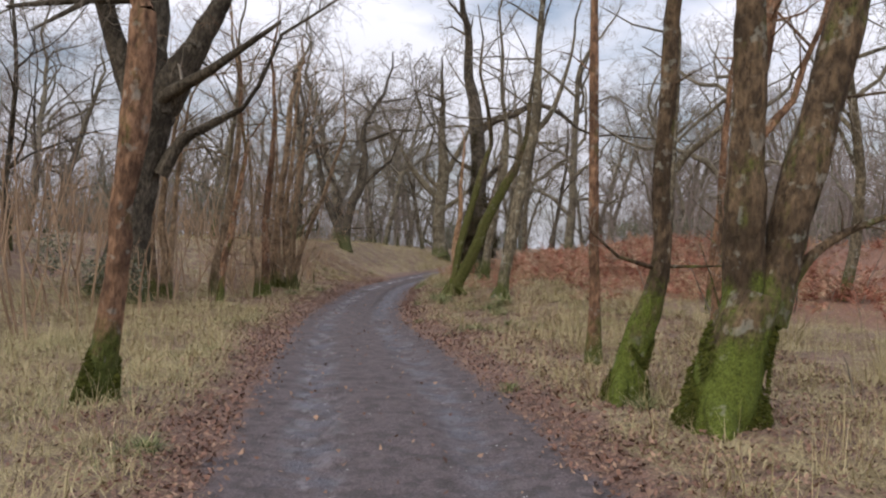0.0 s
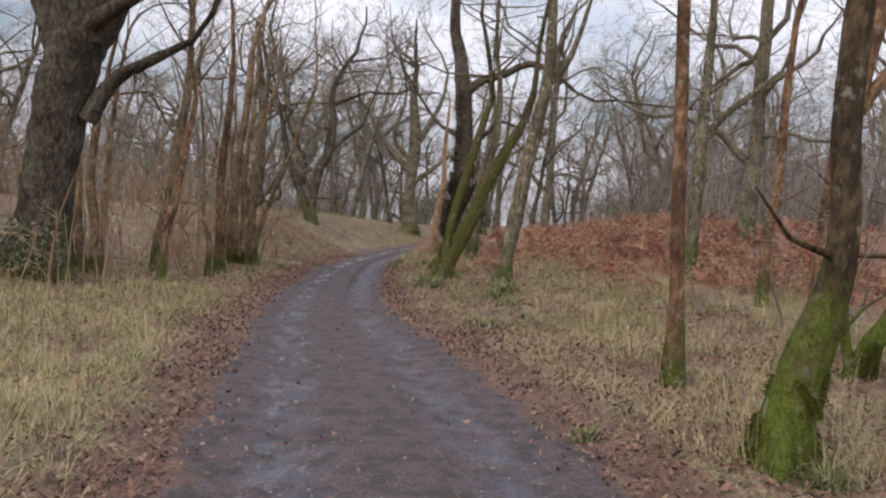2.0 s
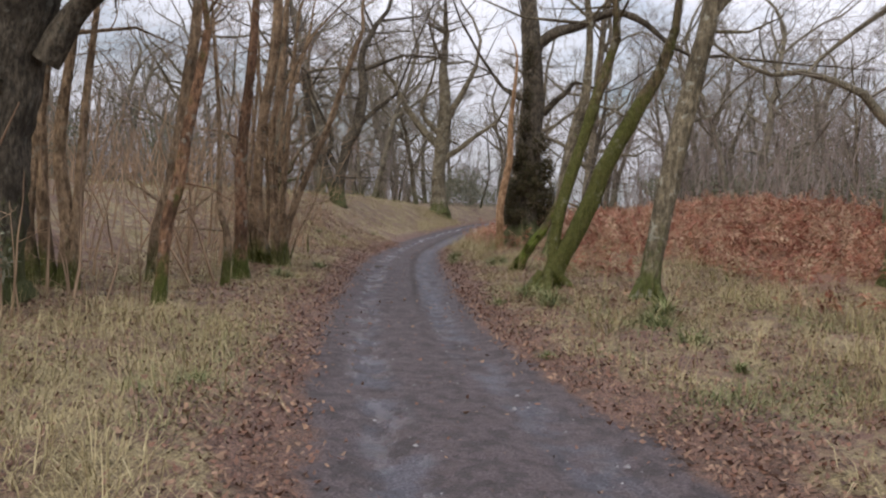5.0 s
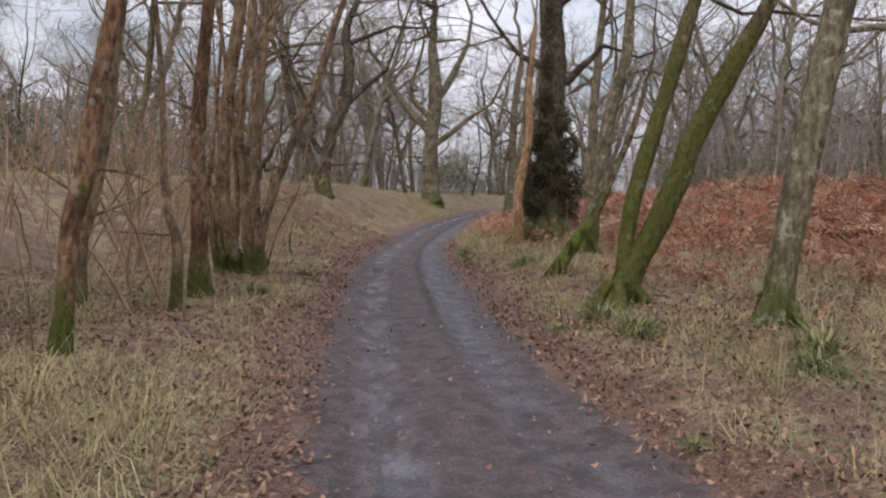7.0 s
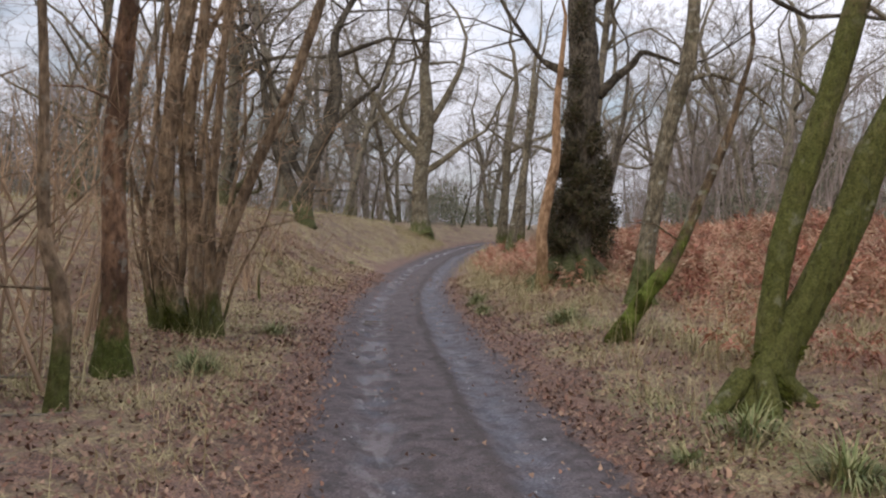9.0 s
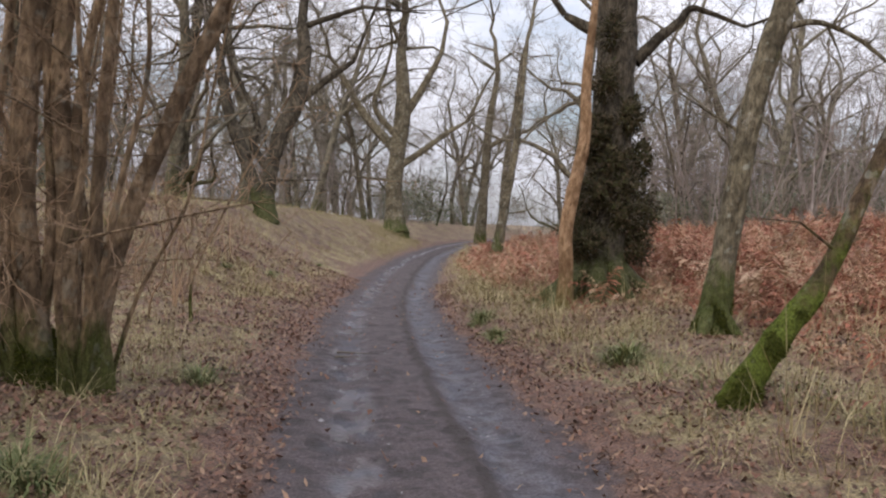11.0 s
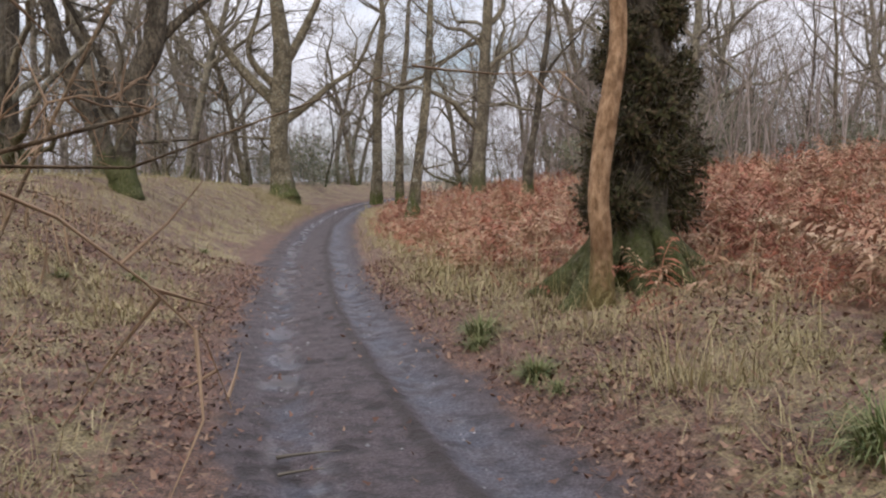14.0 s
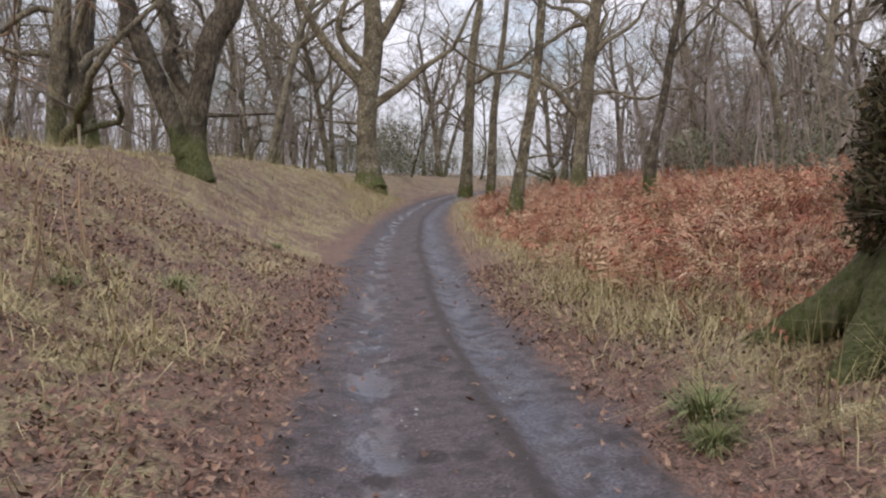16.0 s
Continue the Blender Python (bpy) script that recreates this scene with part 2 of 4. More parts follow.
# ---------- lie of the land: edges of the track by distance along it, and the ground's height ----------
EY = [-40, -10, 0, 4.6, 7.7, 12.2, 15, 18, 21.5, 25, 28, 31, 38, 46, 52, 57, 66, 80, 120]
EL = [7.5, 1.0, -0.7, -1.35, -1.8, -2.4, -2.68, -2.8, -2.88, -2.94, -2.8, -2.5, -1.78, -0.6, 0.7, 1.9, 4.6, 10, 28]
ER = [10, 3.5, 1.7, 1.07, 0.66, -0.15, -0.7, -0.98, -1.05, -1.08, -1.04, -0.88, 0.0, 1.2, 2.45, 3.6, 6.2, 11.6, 30]
def step(v):
    v = np.clip(v, 0, 1)
    return v * v * (3 - 2 * v)
def smooth_interp(y, ys):
    return (np.interp(y - 1.2, EY, ys) + np.interp(y, EY, ys) * 2 + np.interp(y + 1.2, EY, ys)) / 4
def lumps(x, y):
    """Hummocks of the rough ground, within about 8 cm."""
    a = np.sin(1.9 * x + 0.7 * y + 1.3 * np.sin(0.8 * y)) * np.sin(1.5 * y - 0.6 * x + 1.1 * np.sin(1.1 * x))
    b = np.sin(4.3 * x - 1.7 * y + 0.9 * np.sin(2.3 * y)) * np.sin(3.7 * y + 1.9 * x)
    c = np.sin(9.1 * x + 3.3 * y) * np.sin(8.3 * y - 4.1 * x + np.sin(3 * x))
    return 0.05 * a + 0.025 * b + 0.01 * c


def height(x, y):
    l, r = smooth_interp(y, EL), smooth_interp(y, ER)
    dl, dr = np.maximum(0, l - x), np.maximum(0, x - r)
    far = 0.28 * step((y - 42) / 30)
    right = 0.12 * step(dr / 0.6) + 0.26 * step(dr / 2.2) * step((y - 12) / 8) * step((40 - y) / 8)
    right = right + np.minimum(1.5, np.interp(y, [0, 10, 20, 30, 60], [0.02, 0.03, 0.05, 0.17, 0.17]) * np.maximum(0, dr - 1.5))
    left = 0.1 * step(dl / 0.7)
    near, bank = step((dl - 3) / 6), step((dl - 0.2) / 4.2)
    k = step((y - 23) / 9)
    left = left + 1.45 * (near * (1 - k) + bank * k) * (1 - 0.4 * step((y - 45) / 20))
    return far + right + left + lumps(x, y) * step((np.maximum(dl, dr) - 0.1) / 0.8)


# ---------- ground ----------
def ground_sheet():
    """One sheet: fine round the track, coarse out to the horizon."""
    xs = np.concatenate([[-900, -400, -180, -90, -60], np.arange(-45, -9, 1.0), np.arange(-9, -4, 0.16), np.arange(-4, 2.6, 0.075), np.arange(2.6, 7, 0.16), np.arange(7, 50, 1.0), [60, 90, 180, 400, 900]])
    ys = np.concatenate([[-900, -400, -150, -60, -30, -15], np.arange(-8, 2, 1.0), np.arange(2, 48, 0.16), np.arange(48, 110, 1.2), [120, 180, 400, 900]])
    X, Y = np.meshgrid(xs, ys)
    yc = np.clip(Y, -40, 120)
    l, r = smooth_interp(yc, EL), smooth_interp(yc, ER)
    mid, half = (l + r) / 2, (r - l) / 2
    u = (X - mid) / half
    edge = np.maximum(l - X, X - r)
    rough = np.array([noise.noise((a * 1.3, b * 1.3, 0)) * 0.045 + noise.noise((a * 4, b * 4, 3)) * 0.02 for a, b in zip(X.ravel(), Y.ravel())]).reshape(X.shape)
    Z = height(X, yc) + 0.3 * rough * step((edge + 0.3) / 0.8)
    rut = np.exp(-((np.abs(u) - 0.52) / 0.2) ** 2)
    dents = np.array([noise.noise((a * 2.6, b * 2.2, 7)) + 0.6 * noise.noise((a * 5.5, b * 5, 11)) for a, b in zip(X.ravel(), Y.ravel())]).reshape(X.shape)
    inside = step(-edge / 0.25)
    Z = Z + inside * (rough * 0.35 + 0.022 * np.minimum(dents, 0.25) - 0.045 * rut + 0.03 * np.exp(-((u - 0.24 - 0.05 * np.sin(2.1 * Y) - 0.03 * np.sin(5.3 * Y)) / 0.07) ** 2) * step((Y - 15) / 6))
    fern = fern_cover(X, yc)
    me = bpy.data.meshes.new("ground")
    ny, nx = X.shape
    idx = np.arange(nx * ny).reshape(ny, nx)
    quads = np.stack([idx[:-1, :-1], idx[:-1, 1:], idx[1:, 1:], idx[1:, :-1]], -1).reshape(-1, 4)
    me.from_pydata(np.stack([X, Y, Z], -1).reshape(-1, 3).tolist(), [], quads.tolist())
    for name, v in (("edge", edge), ("across", u), ("fern", fern), ("lip", step((Y - 15) / 6))):
        at = me.attributes.new(name, "FLOAT", "POINT")
        at.data.foreach_set("value", np.ascontiguousarray(v, dtype=np.float32).ravel())
    me.shade_smooth()
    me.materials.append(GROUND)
    return tagged(new("ground", me), "gravel woodland track with wheel ruts between litter and straw-coloured verges", "ground", kind="structure")


def fern_cover(x, y):
    """How much dead bracken grows at a place, 0 to 1."""
    r = smooth_interp(y, ER)
    start = np.interp(y, [0, 12, 20, 26, 30, 45, 70], [9, 7.5, 4.4, 1.8, 0.6, 0.4, 0.6])
    loose = 0.7 * step((np.sin(1.7 * x + 0.9 * y) * np.sin(1.3 * y - 0.8 * x + 2.0) - 0.25) / 0.3) * step((x - r - 1.1) / 0.7) * step((y - 15) / 4)
    return np.maximum(step((x - r - start) / 1.3), loose) * step((75 - y) / 10) * step((y + 2) / 8)


ground_sheet()


# ---------- trees ----------
def patchy(x, y, scale, seed):
    return np.array([noise.noise((a * scale, b * scale, seed)) for a, b in zip(x, y)])


def tube_mesh(name, lines, material, sides=7, foot=0.0, knobs=0.0, seed=0):
    """Tapered tubes along lines of (x, y, z, radius); knobs makes the skin uneven."""
    rng = np.random.default_rng(seed)
    V, F, feet, off = [], [], [], 0
    for line in lines:
        P = np.asarray(line, float)
        n, k = len(P), (sides if P[0, 3] > 0.02 else min(sides, 4 if P[0, 3] > 0.008 else 3))
        T = np.gradient(P[:, :3], axis=0)
        T /= np.linalg.norm(T, axis=1, keepdims=True) + 1e-9
        ref = np.array([0.31, 0.93, 0.2]) if abs(T[0, 2]) > 0.6 else np.array([0.1, 0.2, 0.97])
        A = np.cross(T, ref)
        A /= np.linalg.norm(A, axis=1, keepdims=True) + 1e-9
        B = np.cross(T, A)
        ang = np.linspace(0, 2 * np.pi, k, endpoint=False)
        rad = P[:, 3][:, None] * np.ones((1, k))
        if knobs:
            wob = sum(np.cos(f * ang[None, :] + rng.uniform(0, 6) + np.linspace(0, rng.uniform(-2, 2), n)[:, None]) * a for f, a in ((1, 0.05), (2, 0.08), (3, 0.06), (5, 0.03)))
            rad = rad * (1 + knobs * wob)
            for a in range(n):
                for b in range(k):
                    q = P[a, :3] + P[a, 3] * (A[a] * math.cos(ang[b]) + B[a] * math.sin(ang[b]))
                    rad[a, b] *= 1 + knobs * (0.14 * noise.noise((q[0] * 5, q[1] * 5, q[2] * 2.2)) + 0.07 * noise.noise((q[0] * 13, q[1] * 13, q[2] * 7)))
        ring = P[:, None, :3] + rad[..., None] * (np.cos(ang)[None, :, None] * A[:, None, :] + np.sin(ang)[None, :, None] * B[:, None, :])
        V.append(ring.reshape(-1, 3))
        feet.append((ring[..., 2] - foot).ravel())
        i = np.arange(n - 1)[:, None] * k + np.arange(k)[None, :] + off
        j = np.arange(n - 1)[:, None] * k + (np.arange(k) + 1)[None, :] % k + off
        F.append(np.stack([i, i + k, j + k, j], -1).reshape(-1, 4))
        off += n * k
    return array_mesh(name, np.concatenate(V), np.concatenate(F), material, {"foot": np.concatenate(feet)})


def array_mesh(name, verts, faces, material, attrs=None, smooth=True):
    me = bpy.data.meshes.new(name)
    n, w = faces.shape
    me.vertices.add(len(verts)), me.loops.add(n * w), me.polygons.add(n)
    me.vertices.foreach_set("co", np.ascontiguousarray(verts, dtype=np.float32).ravel())
    me.loops.foreach_set("vertex_index", np.ascontiguousarray(faces, dtype=np.int32).ravel())
    me.polygons.foreach_set("loop_start", np.arange(0, n * w, w, dtype=np.int32))
    me.update(calc_edges=True)
    for key, v in (attrs or {}).items():
        me.attributes.new(key, "FLOAT", "POINT").data.foreach_set("value", np.ascontiguousarray(v, dtype=np.float32))
    if smooth:
        me.shade_smooth()
    me.materials.append(material)
    return me


def part(name, me, parent, label=""):
    ob = new(name, me)
    ob.parent = parent
    ob.matrix_parent_inverse = parent.matrix_world.inverted()
    return tagged(ob, label)


def curve_through(points, per=5, flare=False):
    """A smooth line through a few points of (x, y, z, radius)."""
    P = np.asarray(points, float)
    Q = np.vstack([2 * P[0] - P[1], P, 2 * P[-1] - P[-2]])
    out = []
    for i in range(1, len(Q) - 2):
        for t in np.linspace(0, 1, per, endpoint=False):
            a, b, c, d = Q[i - 1], Q[i], Q[i + 1], Q[i + 2]
            out.append(0.5 * (2 * b + (c - a) * t + (2 * a - 5 * b + 4 * c - d) * t * t + (3 * b - a - 3 * c + d) * t ** 3))
    out.append(P[-1])
    out = np.array(out)
    out[:, 3] = np.maximum(out[:, 3], 0.003)
    return out


def shoot(rng, start, way, length, radius, gnarl, lift, n=7):
    """One crooked branch."""
    P, d = [np.append(start, radius)], way / np.linalg.norm(way)
    for i in range(1, n):
        d = d + rng.normal(0, gnarl, 3) + np.array([0, 0, lift])
        d /= np.linalg.norm(d)
        p = P[-1][:3] + d * length / (n - 1)
        P.append(np.append(p, radius * (1 - 0.8 * i / (n - 1))))
    return np.array(P)


def branches(rng, lines, level, count, gnarl=0.28, lift=0.05, reach=0.5, low=0.25, thin=0.5, spread=0.9, least=0.0035):
    """Side branches of the given lines, down to level."""
    out = []
    for P in lines:
        total = np.linalg.norm(np.diff(P[:, :3], axis=0), axis=1).sum()
        for _ in range(max(1, int(rng.poisson(count)))):
            s = rng.uniform(low, 1.0)
            f = s * (len(P) - 1)
            i = min(int(f), len(P) - 2)
            p = P[i] + (P[i + 1] - P[i]) * (f - i)
            axis = P[i + 1, :3] - P[i, :3]
            axis /= np.linalg.norm(axis) + 1e-9
            side = rng.normal(0, 1, 3)
            side -= axis * side.dot(axis)
            side /= np.linalg.norm(side) + 1e-9
            way = axis * rng.uniform(0.15, 0.8) + side * spread
            length = total * reach * rng.uniform(0.5, 1.1) * (1.15 - 0.5 * s)
            out.append(shoot(rng, p[:3], way, length, max(least, p[3] * thin * rng.uniform(0.6, 1.0)), gnarl, lift, 5 if level > 1 else (2 if least > 0.006 else 3)))
    return out + (branches(rng, out, level - 1, count, gnarl, lift, reach, 0.2, thin, spread, least) if level > 1 else [])


def moss_coat(base, line, z, top, seed):
    """Small cushions of moss tufts on the foot of a trunk, thinning out upwards."""
    rng = np.random.default_rng(seed + 900)
    n = int(15000 * top)
    up = top * rng.uniform(0, 1, n) ** 1.5
    a = rng.uniform(0, 2 * np.pi, n)
    f = np.array([np.interp(z + up, line[:, 2], line[:, i]) for i in range(4)]).T
    out = np.stack([np.cos(a), np.sin(a), np.zeros(n)], -1)
    c = np.stack([f[:, 0], f[:, 1], z + up], -1) + out * (f[:, 3:] * 1.03)
    ok = patchy(c[:, 0] + c[:, 2] * 0.4, c[:, 1] - c[:, 2] * 0.6, 5.0, seed) > -0.3 + 0.55 * up / top
    c, out, n = c[ok], out[ok], int(ok.sum())
    side = np.cross(out, rng.normal(0, 1, (n, 3)))
    side /= np.linalg.norm(side, axis=1, keepdims=True)
    tip = out * rng.uniform(0.006, 0.024, (n, 1)) + rng.normal(0, 0.009, (n, 3)) - np.array([0, 0, 0.01])
    w = side * rng.uniform(0.003, 0.009, (n, 1))
    V = np.stack([c - w - out * 0.01, c + w - out * 0.01, c + tip + w * 0.4, c + tip - w * 0.4], 1).reshape(-1, 3)
    tagged(part("moss", array_mesh("moss", V, np.arange(n * 4).reshape(n, 4), MOSS, smooth=False), base, "bright green moss cushion"), kind="stuff")


def tree(label, stems, skin, twig=TWIG, seed=0, top=3.5, limbs=5, twigs=4.0, gnarl=0.26, low=0.3, side=0.0, category="tree", name="tree", group="", least=0.004, roots=(), moss=0.0):
    """A standing tree: trunk and limbs along the given stems, a bare crown above, and fine twigs."""
    rng = np.random.default_rng(seed)
    x, y = stems[0][0][:2]
    z = float(height(np.float64(x), np.float64(y)))
    base = new(name)
    base.location = (x, y, z)
    bpy.context.view_layer.update()
    tagged(base, label, category, group)
    heads, lower, drawn = [], [], []
    for i, s in enumerate(stems):
        s = [tuple(p) for p in s]
        if i == 0 or s[0][2] < z + 0.25:
            x0, y0, z0, r0 = s[0]
            gz = float(height(np.float64(x0), np.float64(y0))) - 0.12
            s = ([(x0, y0, gz, r0 * 1.12)] if gz < z0 - 0.05 else []) + s
        line = curve_through([(a, b, c, d * 0.94) for a, b, c, d in s], 9)
        if i == 0 or s[0][2] < z + 0.4:
            up = np.clip((line[:, 2] - z) / max(0.35, 3.0 * s[0][3]), 0, 1)
            line[:, 3] *= 1 + 0.12 * (1 - up) ** 2
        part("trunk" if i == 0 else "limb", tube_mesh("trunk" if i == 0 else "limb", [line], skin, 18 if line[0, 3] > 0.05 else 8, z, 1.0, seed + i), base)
        if i == 0:
            stem = line
        end = line[-1]
        way = line[-1, :3] - line[-3, :3]
        way = way / np.linalg.norm(way)
        if end[3] > 0.02 and end[2] > z + 2.2:
            head = shoot(rng, end[:3], way + np.array([0, 0, 0.5]), top * rng.uniform(0.8, 1.1), end[3], gnarl * 0.6, 0.05, 9)
            heads.append(head)
            drawn.append(head)
        elif end[2] > z + 1.4:
            heads.append(line[len(line) // 3:])
        lower.append(line[int(len(line) * low):])
    for a, reach, up in roots:
        way = np.array([math.cos(a), math.sin(a)])
        r0 = stem[0, 3]
        pts = []
        for f, h, r in ((0.4, up, 0.3), (0.75, up * 0.6, 0.32), (1.0 + reach * 0.4, up * 0.2, 0.27), (1.15 + reach * 0.8, -0.01, 0.19), (1.3 + reach * 1.3, -0.16, 0.1)):
            px, py = x + way[0] * r0 * f, y + way[1] * r0 * f
            pts.append((px, py, float(height(np.float64(px), np.float64(py))) + h, r0 * r))
        part("root", tube_mesh("root", [curve_through(pts, 5)], skin, 10, z, 1.0, seed + 5), base)
    if moss:
        moss_coat(base, stem, z, moss, seed)
    big = branches(rng, heads, 1, limbs, gnarl, 0.04, 0.6, 0.02, 0.6)
    if side:
        big += branches(rng, [l for l in lower if len(l) > 3], 1, side, gnarl, 0.03, 0.33, 0.1, 0.28)
    for b in drawn + big:
        part("branch", tube_mesh("branch", [b], skin, 6, z, 0.0, seed), base)
    fine = branches(rng, big, 2, twigs, gnarl * 1.2, 0.03, 0.55, 0.1, 0.5, 0.9, least)
    if fine:
        tagged(part("brushwood", tube_mesh("brushwood", fine, twig, 3, z, 0.0, seed), base), kind="stuff")
    return base


def hazel_whips(x, y, n):
    """Thin crooked shoots that rise from one stool, leaning outwards."""
    rng = np.random.default_rng(5)
    out = []
    for i in range(n):
        a, r = rng.uniform(0, 6.28), rng.uniform(0.014, 0.036)
        px, py = x + 0.32 * math.cos(a), y + 0.22 * math.sin(a)
        z = float(height(np.float64(px), np.float64(py)))
        tall, lean = rng.uniform(2.0, 4.6), rng.uniform(0.05, 0.3)
        out.append([(px + f * tall * lean * math.cos(a) + rng.normal(0, 0.06), py + f * tall * lean * math.sin(a) + rng.normal(0, 0.06), z - 0.05 + f * tall, r * (1 - 0.6 * f)) for f in (0, 0.25, 0.5, 0.75, 1.0)])
    return out


tree("slender leaning tree with reddish bark and mossy foot", [
    [(-2.87, 6.42, 0.01, 0.173), (-2.77, 6.43, 0.65, 0.113), (-2.69, 6.45, 1.39, 0.095), (-2.69, 6.46, 1.75, 0.091), (-2.62, 6.47, 2.3, 0.11), (-2.58, 6.48, 2.85, 0.113), (-2.57, 6.49, 3.4, 0.095)],
], BARK_RED, TWIG, seed=3, top=4, limbs=4, twigs=2, moss=0.5)
tree("great dark old oak with forking limbs", [
    [(-6.78, 16.2, 0.17, 0.605), (-6.61, 16.22, 0.99, 0.442), (-6.55, 16.24, 1.9, 0.409), (-6.4, 16.27, 3.22, 0.442), (-6.19, 16.28, 4.14, 0.488)],
    [(-6.19, 16.28, 4.09, 0.442), (-5.77, 16.29, 4.82, 0.395), (-5.25, 16.3, 5.7, 0.279), (-4.6, 16.31, 6.95, 0.205)],
    [(-6.37, 16.28, 3.63, 0.326), (-6.72, 16.31, 4.63, 0.256), (-7.07, 16.35, 5.62, 0.223), (-7.53, 16.4, 7.02, 0.177)],
    [(-5.98, 16.25, 2.84, 0.158), (-5.56, 16.25, 3.52, 0.13), (-4.97, 16.24, 3.9, 0.093), (-4.28, 16.23, 4.28, 0.056)],
], BARK_OAK, TWIG, seed=10, gnarl=0.38, top=5, limbs=9, twigs=6, side=4, low=0.4)
tree("forked tree with a bright mossy swollen foot", [
    [(2.27, 6.2, 0.15, 0.344), (2.32, 6.2, 0.56, 0.292), (2.42, 6.2, 0.93, 0.267), (2.51, 6.2, 1.2, 0.246)],
    [(2.42, 6.2, 1.02, 0.167), (2.41, 6.2, 1.74, 0.163), (2.42, 6.2, 2.42, 0.133), (2.41, 6.2, 3.28, 0.121), (2.4, 6.21, 4.24, 0.1)],
    [(2.56, 6.2, 0.98, 0.198), (2.72, 6.2, 1.62, 0.175), (2.86, 6.2, 2.21, 0.163), (3.04, 6.2, 2.9, 0.15), (3.2, 6.21, 3.58, 0.142), (3.38, 6.21, 4.27, 0.117)],
    [(2.78, 6.2, 1.28, 0.058), (2.97, 6.2, 1.53, 0.042), (3.24, 6.2, 1.72, 0.031), (3.6, 6.2, 1.87, 0.021)],
], BARK_MOSS, TWIG, seed=17, top=4, limbs=4, twigs=2, moss=0.85, roots=((4.4, 0.2, 0.3),))
tree("leaning grey tree with a thick mossy foot", [
    [(1.79, 7.48, 0.07, 0.216), (1.85, 7.49, 0.44, 0.165), (1.94, 7.5, 0.76, 0.149), (2.06, 7.5, 1.16, 0.118), (2.12, 7.51, 1.55, 0.102), (2.1, 7.53, 2.14, 0.098), (2.13, 7.54, 2.74, 0.094), (2.15, 7.55, 3.13, 0.09), (2.16, 7.57, 3.72, 0.083)],
], BARK_MOSS, TWIG, seed=24, top=4, limbs=4, twigs=4, side=3, moss=0.6, roots=((4.3, 0.2, 0.25),))
tree("thin curved tree with reddish bark in rough grass", [
    [(4.01, 11.13, 0.21, 0.156), (4.03, 11.16, 1.28, 0.128), (4.11, 11.17, 2.13, 0.128), (4.25, 11.19, 2.92, 0.128), (4.46, 11.21, 3.85, 0.121), (4.58, 11.22, 4.57, 0.114), (4.72, 11.24, 5.5, 0.092)],
    [(4.29, 11.19, 2.85, 0.085), (4.59, 11.19, 3.29, 0.071), (5, 11.2, 3.77, 0.05)],
], BARK_RED, TWIG, seed=31, top=4, limbs=5, twigs=5, side=4)
tree("straight slim tree with scaly reddish bark", [
    [(1.96, 9.81, 0.27, 0.111), (1.95, 9.82, 0.77, 0.076), (1.92, 9.84, 1.55, 0.068), (1.89, 9.87, 2.68, 0.063), (1.86, 9.9, 3.8, 0.058), (1.84, 9.92, 4.76, 0.051)],
], BARK_RED, TWIG, seed=38, top=5, limbs=4, twigs=3, side=2, gnarl=0.2)
tree("leaning twin-stemmed tree covered in green moss", [
    [(0.26, 18.79, 0.25, 0.213), (0.37, 18.79, 0.59, 0.152), (0.53, 18.8, 0.95, 0.135), (0.83, 18.8, 1.59, 0.135), (1.03, 18.81, 2.18, 0.121), (1.44, 18.81, 3, 0.112), (1.75, 18.82, 3.59, 0.09), (1.95, 18.83, 4.23, 0.067)],
    [(0.32, 18.8, 0.68, 0.09), (0.39, 18.82, 1.35, 0.094), (0.5, 18.83, 1.89, 0.094), (0.7, 18.84, 2.62, 0.09), (0.9, 18.86, 3.39, 0.081), (1.1, 18.87, 4.07, 0.063)],
], BARK_GREENED, TWIG, seed=45, top=4, limbs=5, twigs=5, side=2, moss=0.5, roots=((3.4, 0.5, 0.3), (4.6, 0.4, 0.3), (6.0, 0.5, 0.3)))
tree("leaning forked grey tree with mossy foot", [
    [(1.34, 17.36, 0.24, 0.194), (1.4, 17.4, 0.96, 0.142), (1.58, 17.45, 2.08, 0.157), (1.78, 17.5, 3.19, 0.142), (1.98, 17.54, 4.14, 0.127), (2.03, 17.58, 4.91, 0.112), (2.03, 17.63, 5.92, 0.089)],
    [(2, 17.54, 4.12, 0.082), (2.37, 17.56, 4.63, 0.067), (2.6, 17.59, 5.28, 0.052), (2.79, 17.62, 5.97, 0.033)],
], BARK_GREY, TWIG, seed=52, top=4, limbs=6, twigs=5, side=3, moss=0.45, roots=((3.6, 0.4, 0.3), (5.4, 0.4, 0.3)))
tree("low bent young tree with mossy lower stem", [
    [(0.16, 21.68, 0.29, 0.12), (0.3, 21.67, 0.57, 0.097), (0.47, 21.66, 0.85, 0.089), (0.65, 21.65, 1.1, 0.078), (0.79, 21.64, 1.38, 0.062), (0.95, 21.63, 1.82, 0.054), (1.08, 21.63, 2.14, 0.051), (1.25, 21.62, 2.65, 0.039), (1.37, 21.63, 3.17, 0.029)],
], BARK_MOSS, TWIG, seed=59, top=2, limbs=4, twigs=3, side=1, moss=0.7)
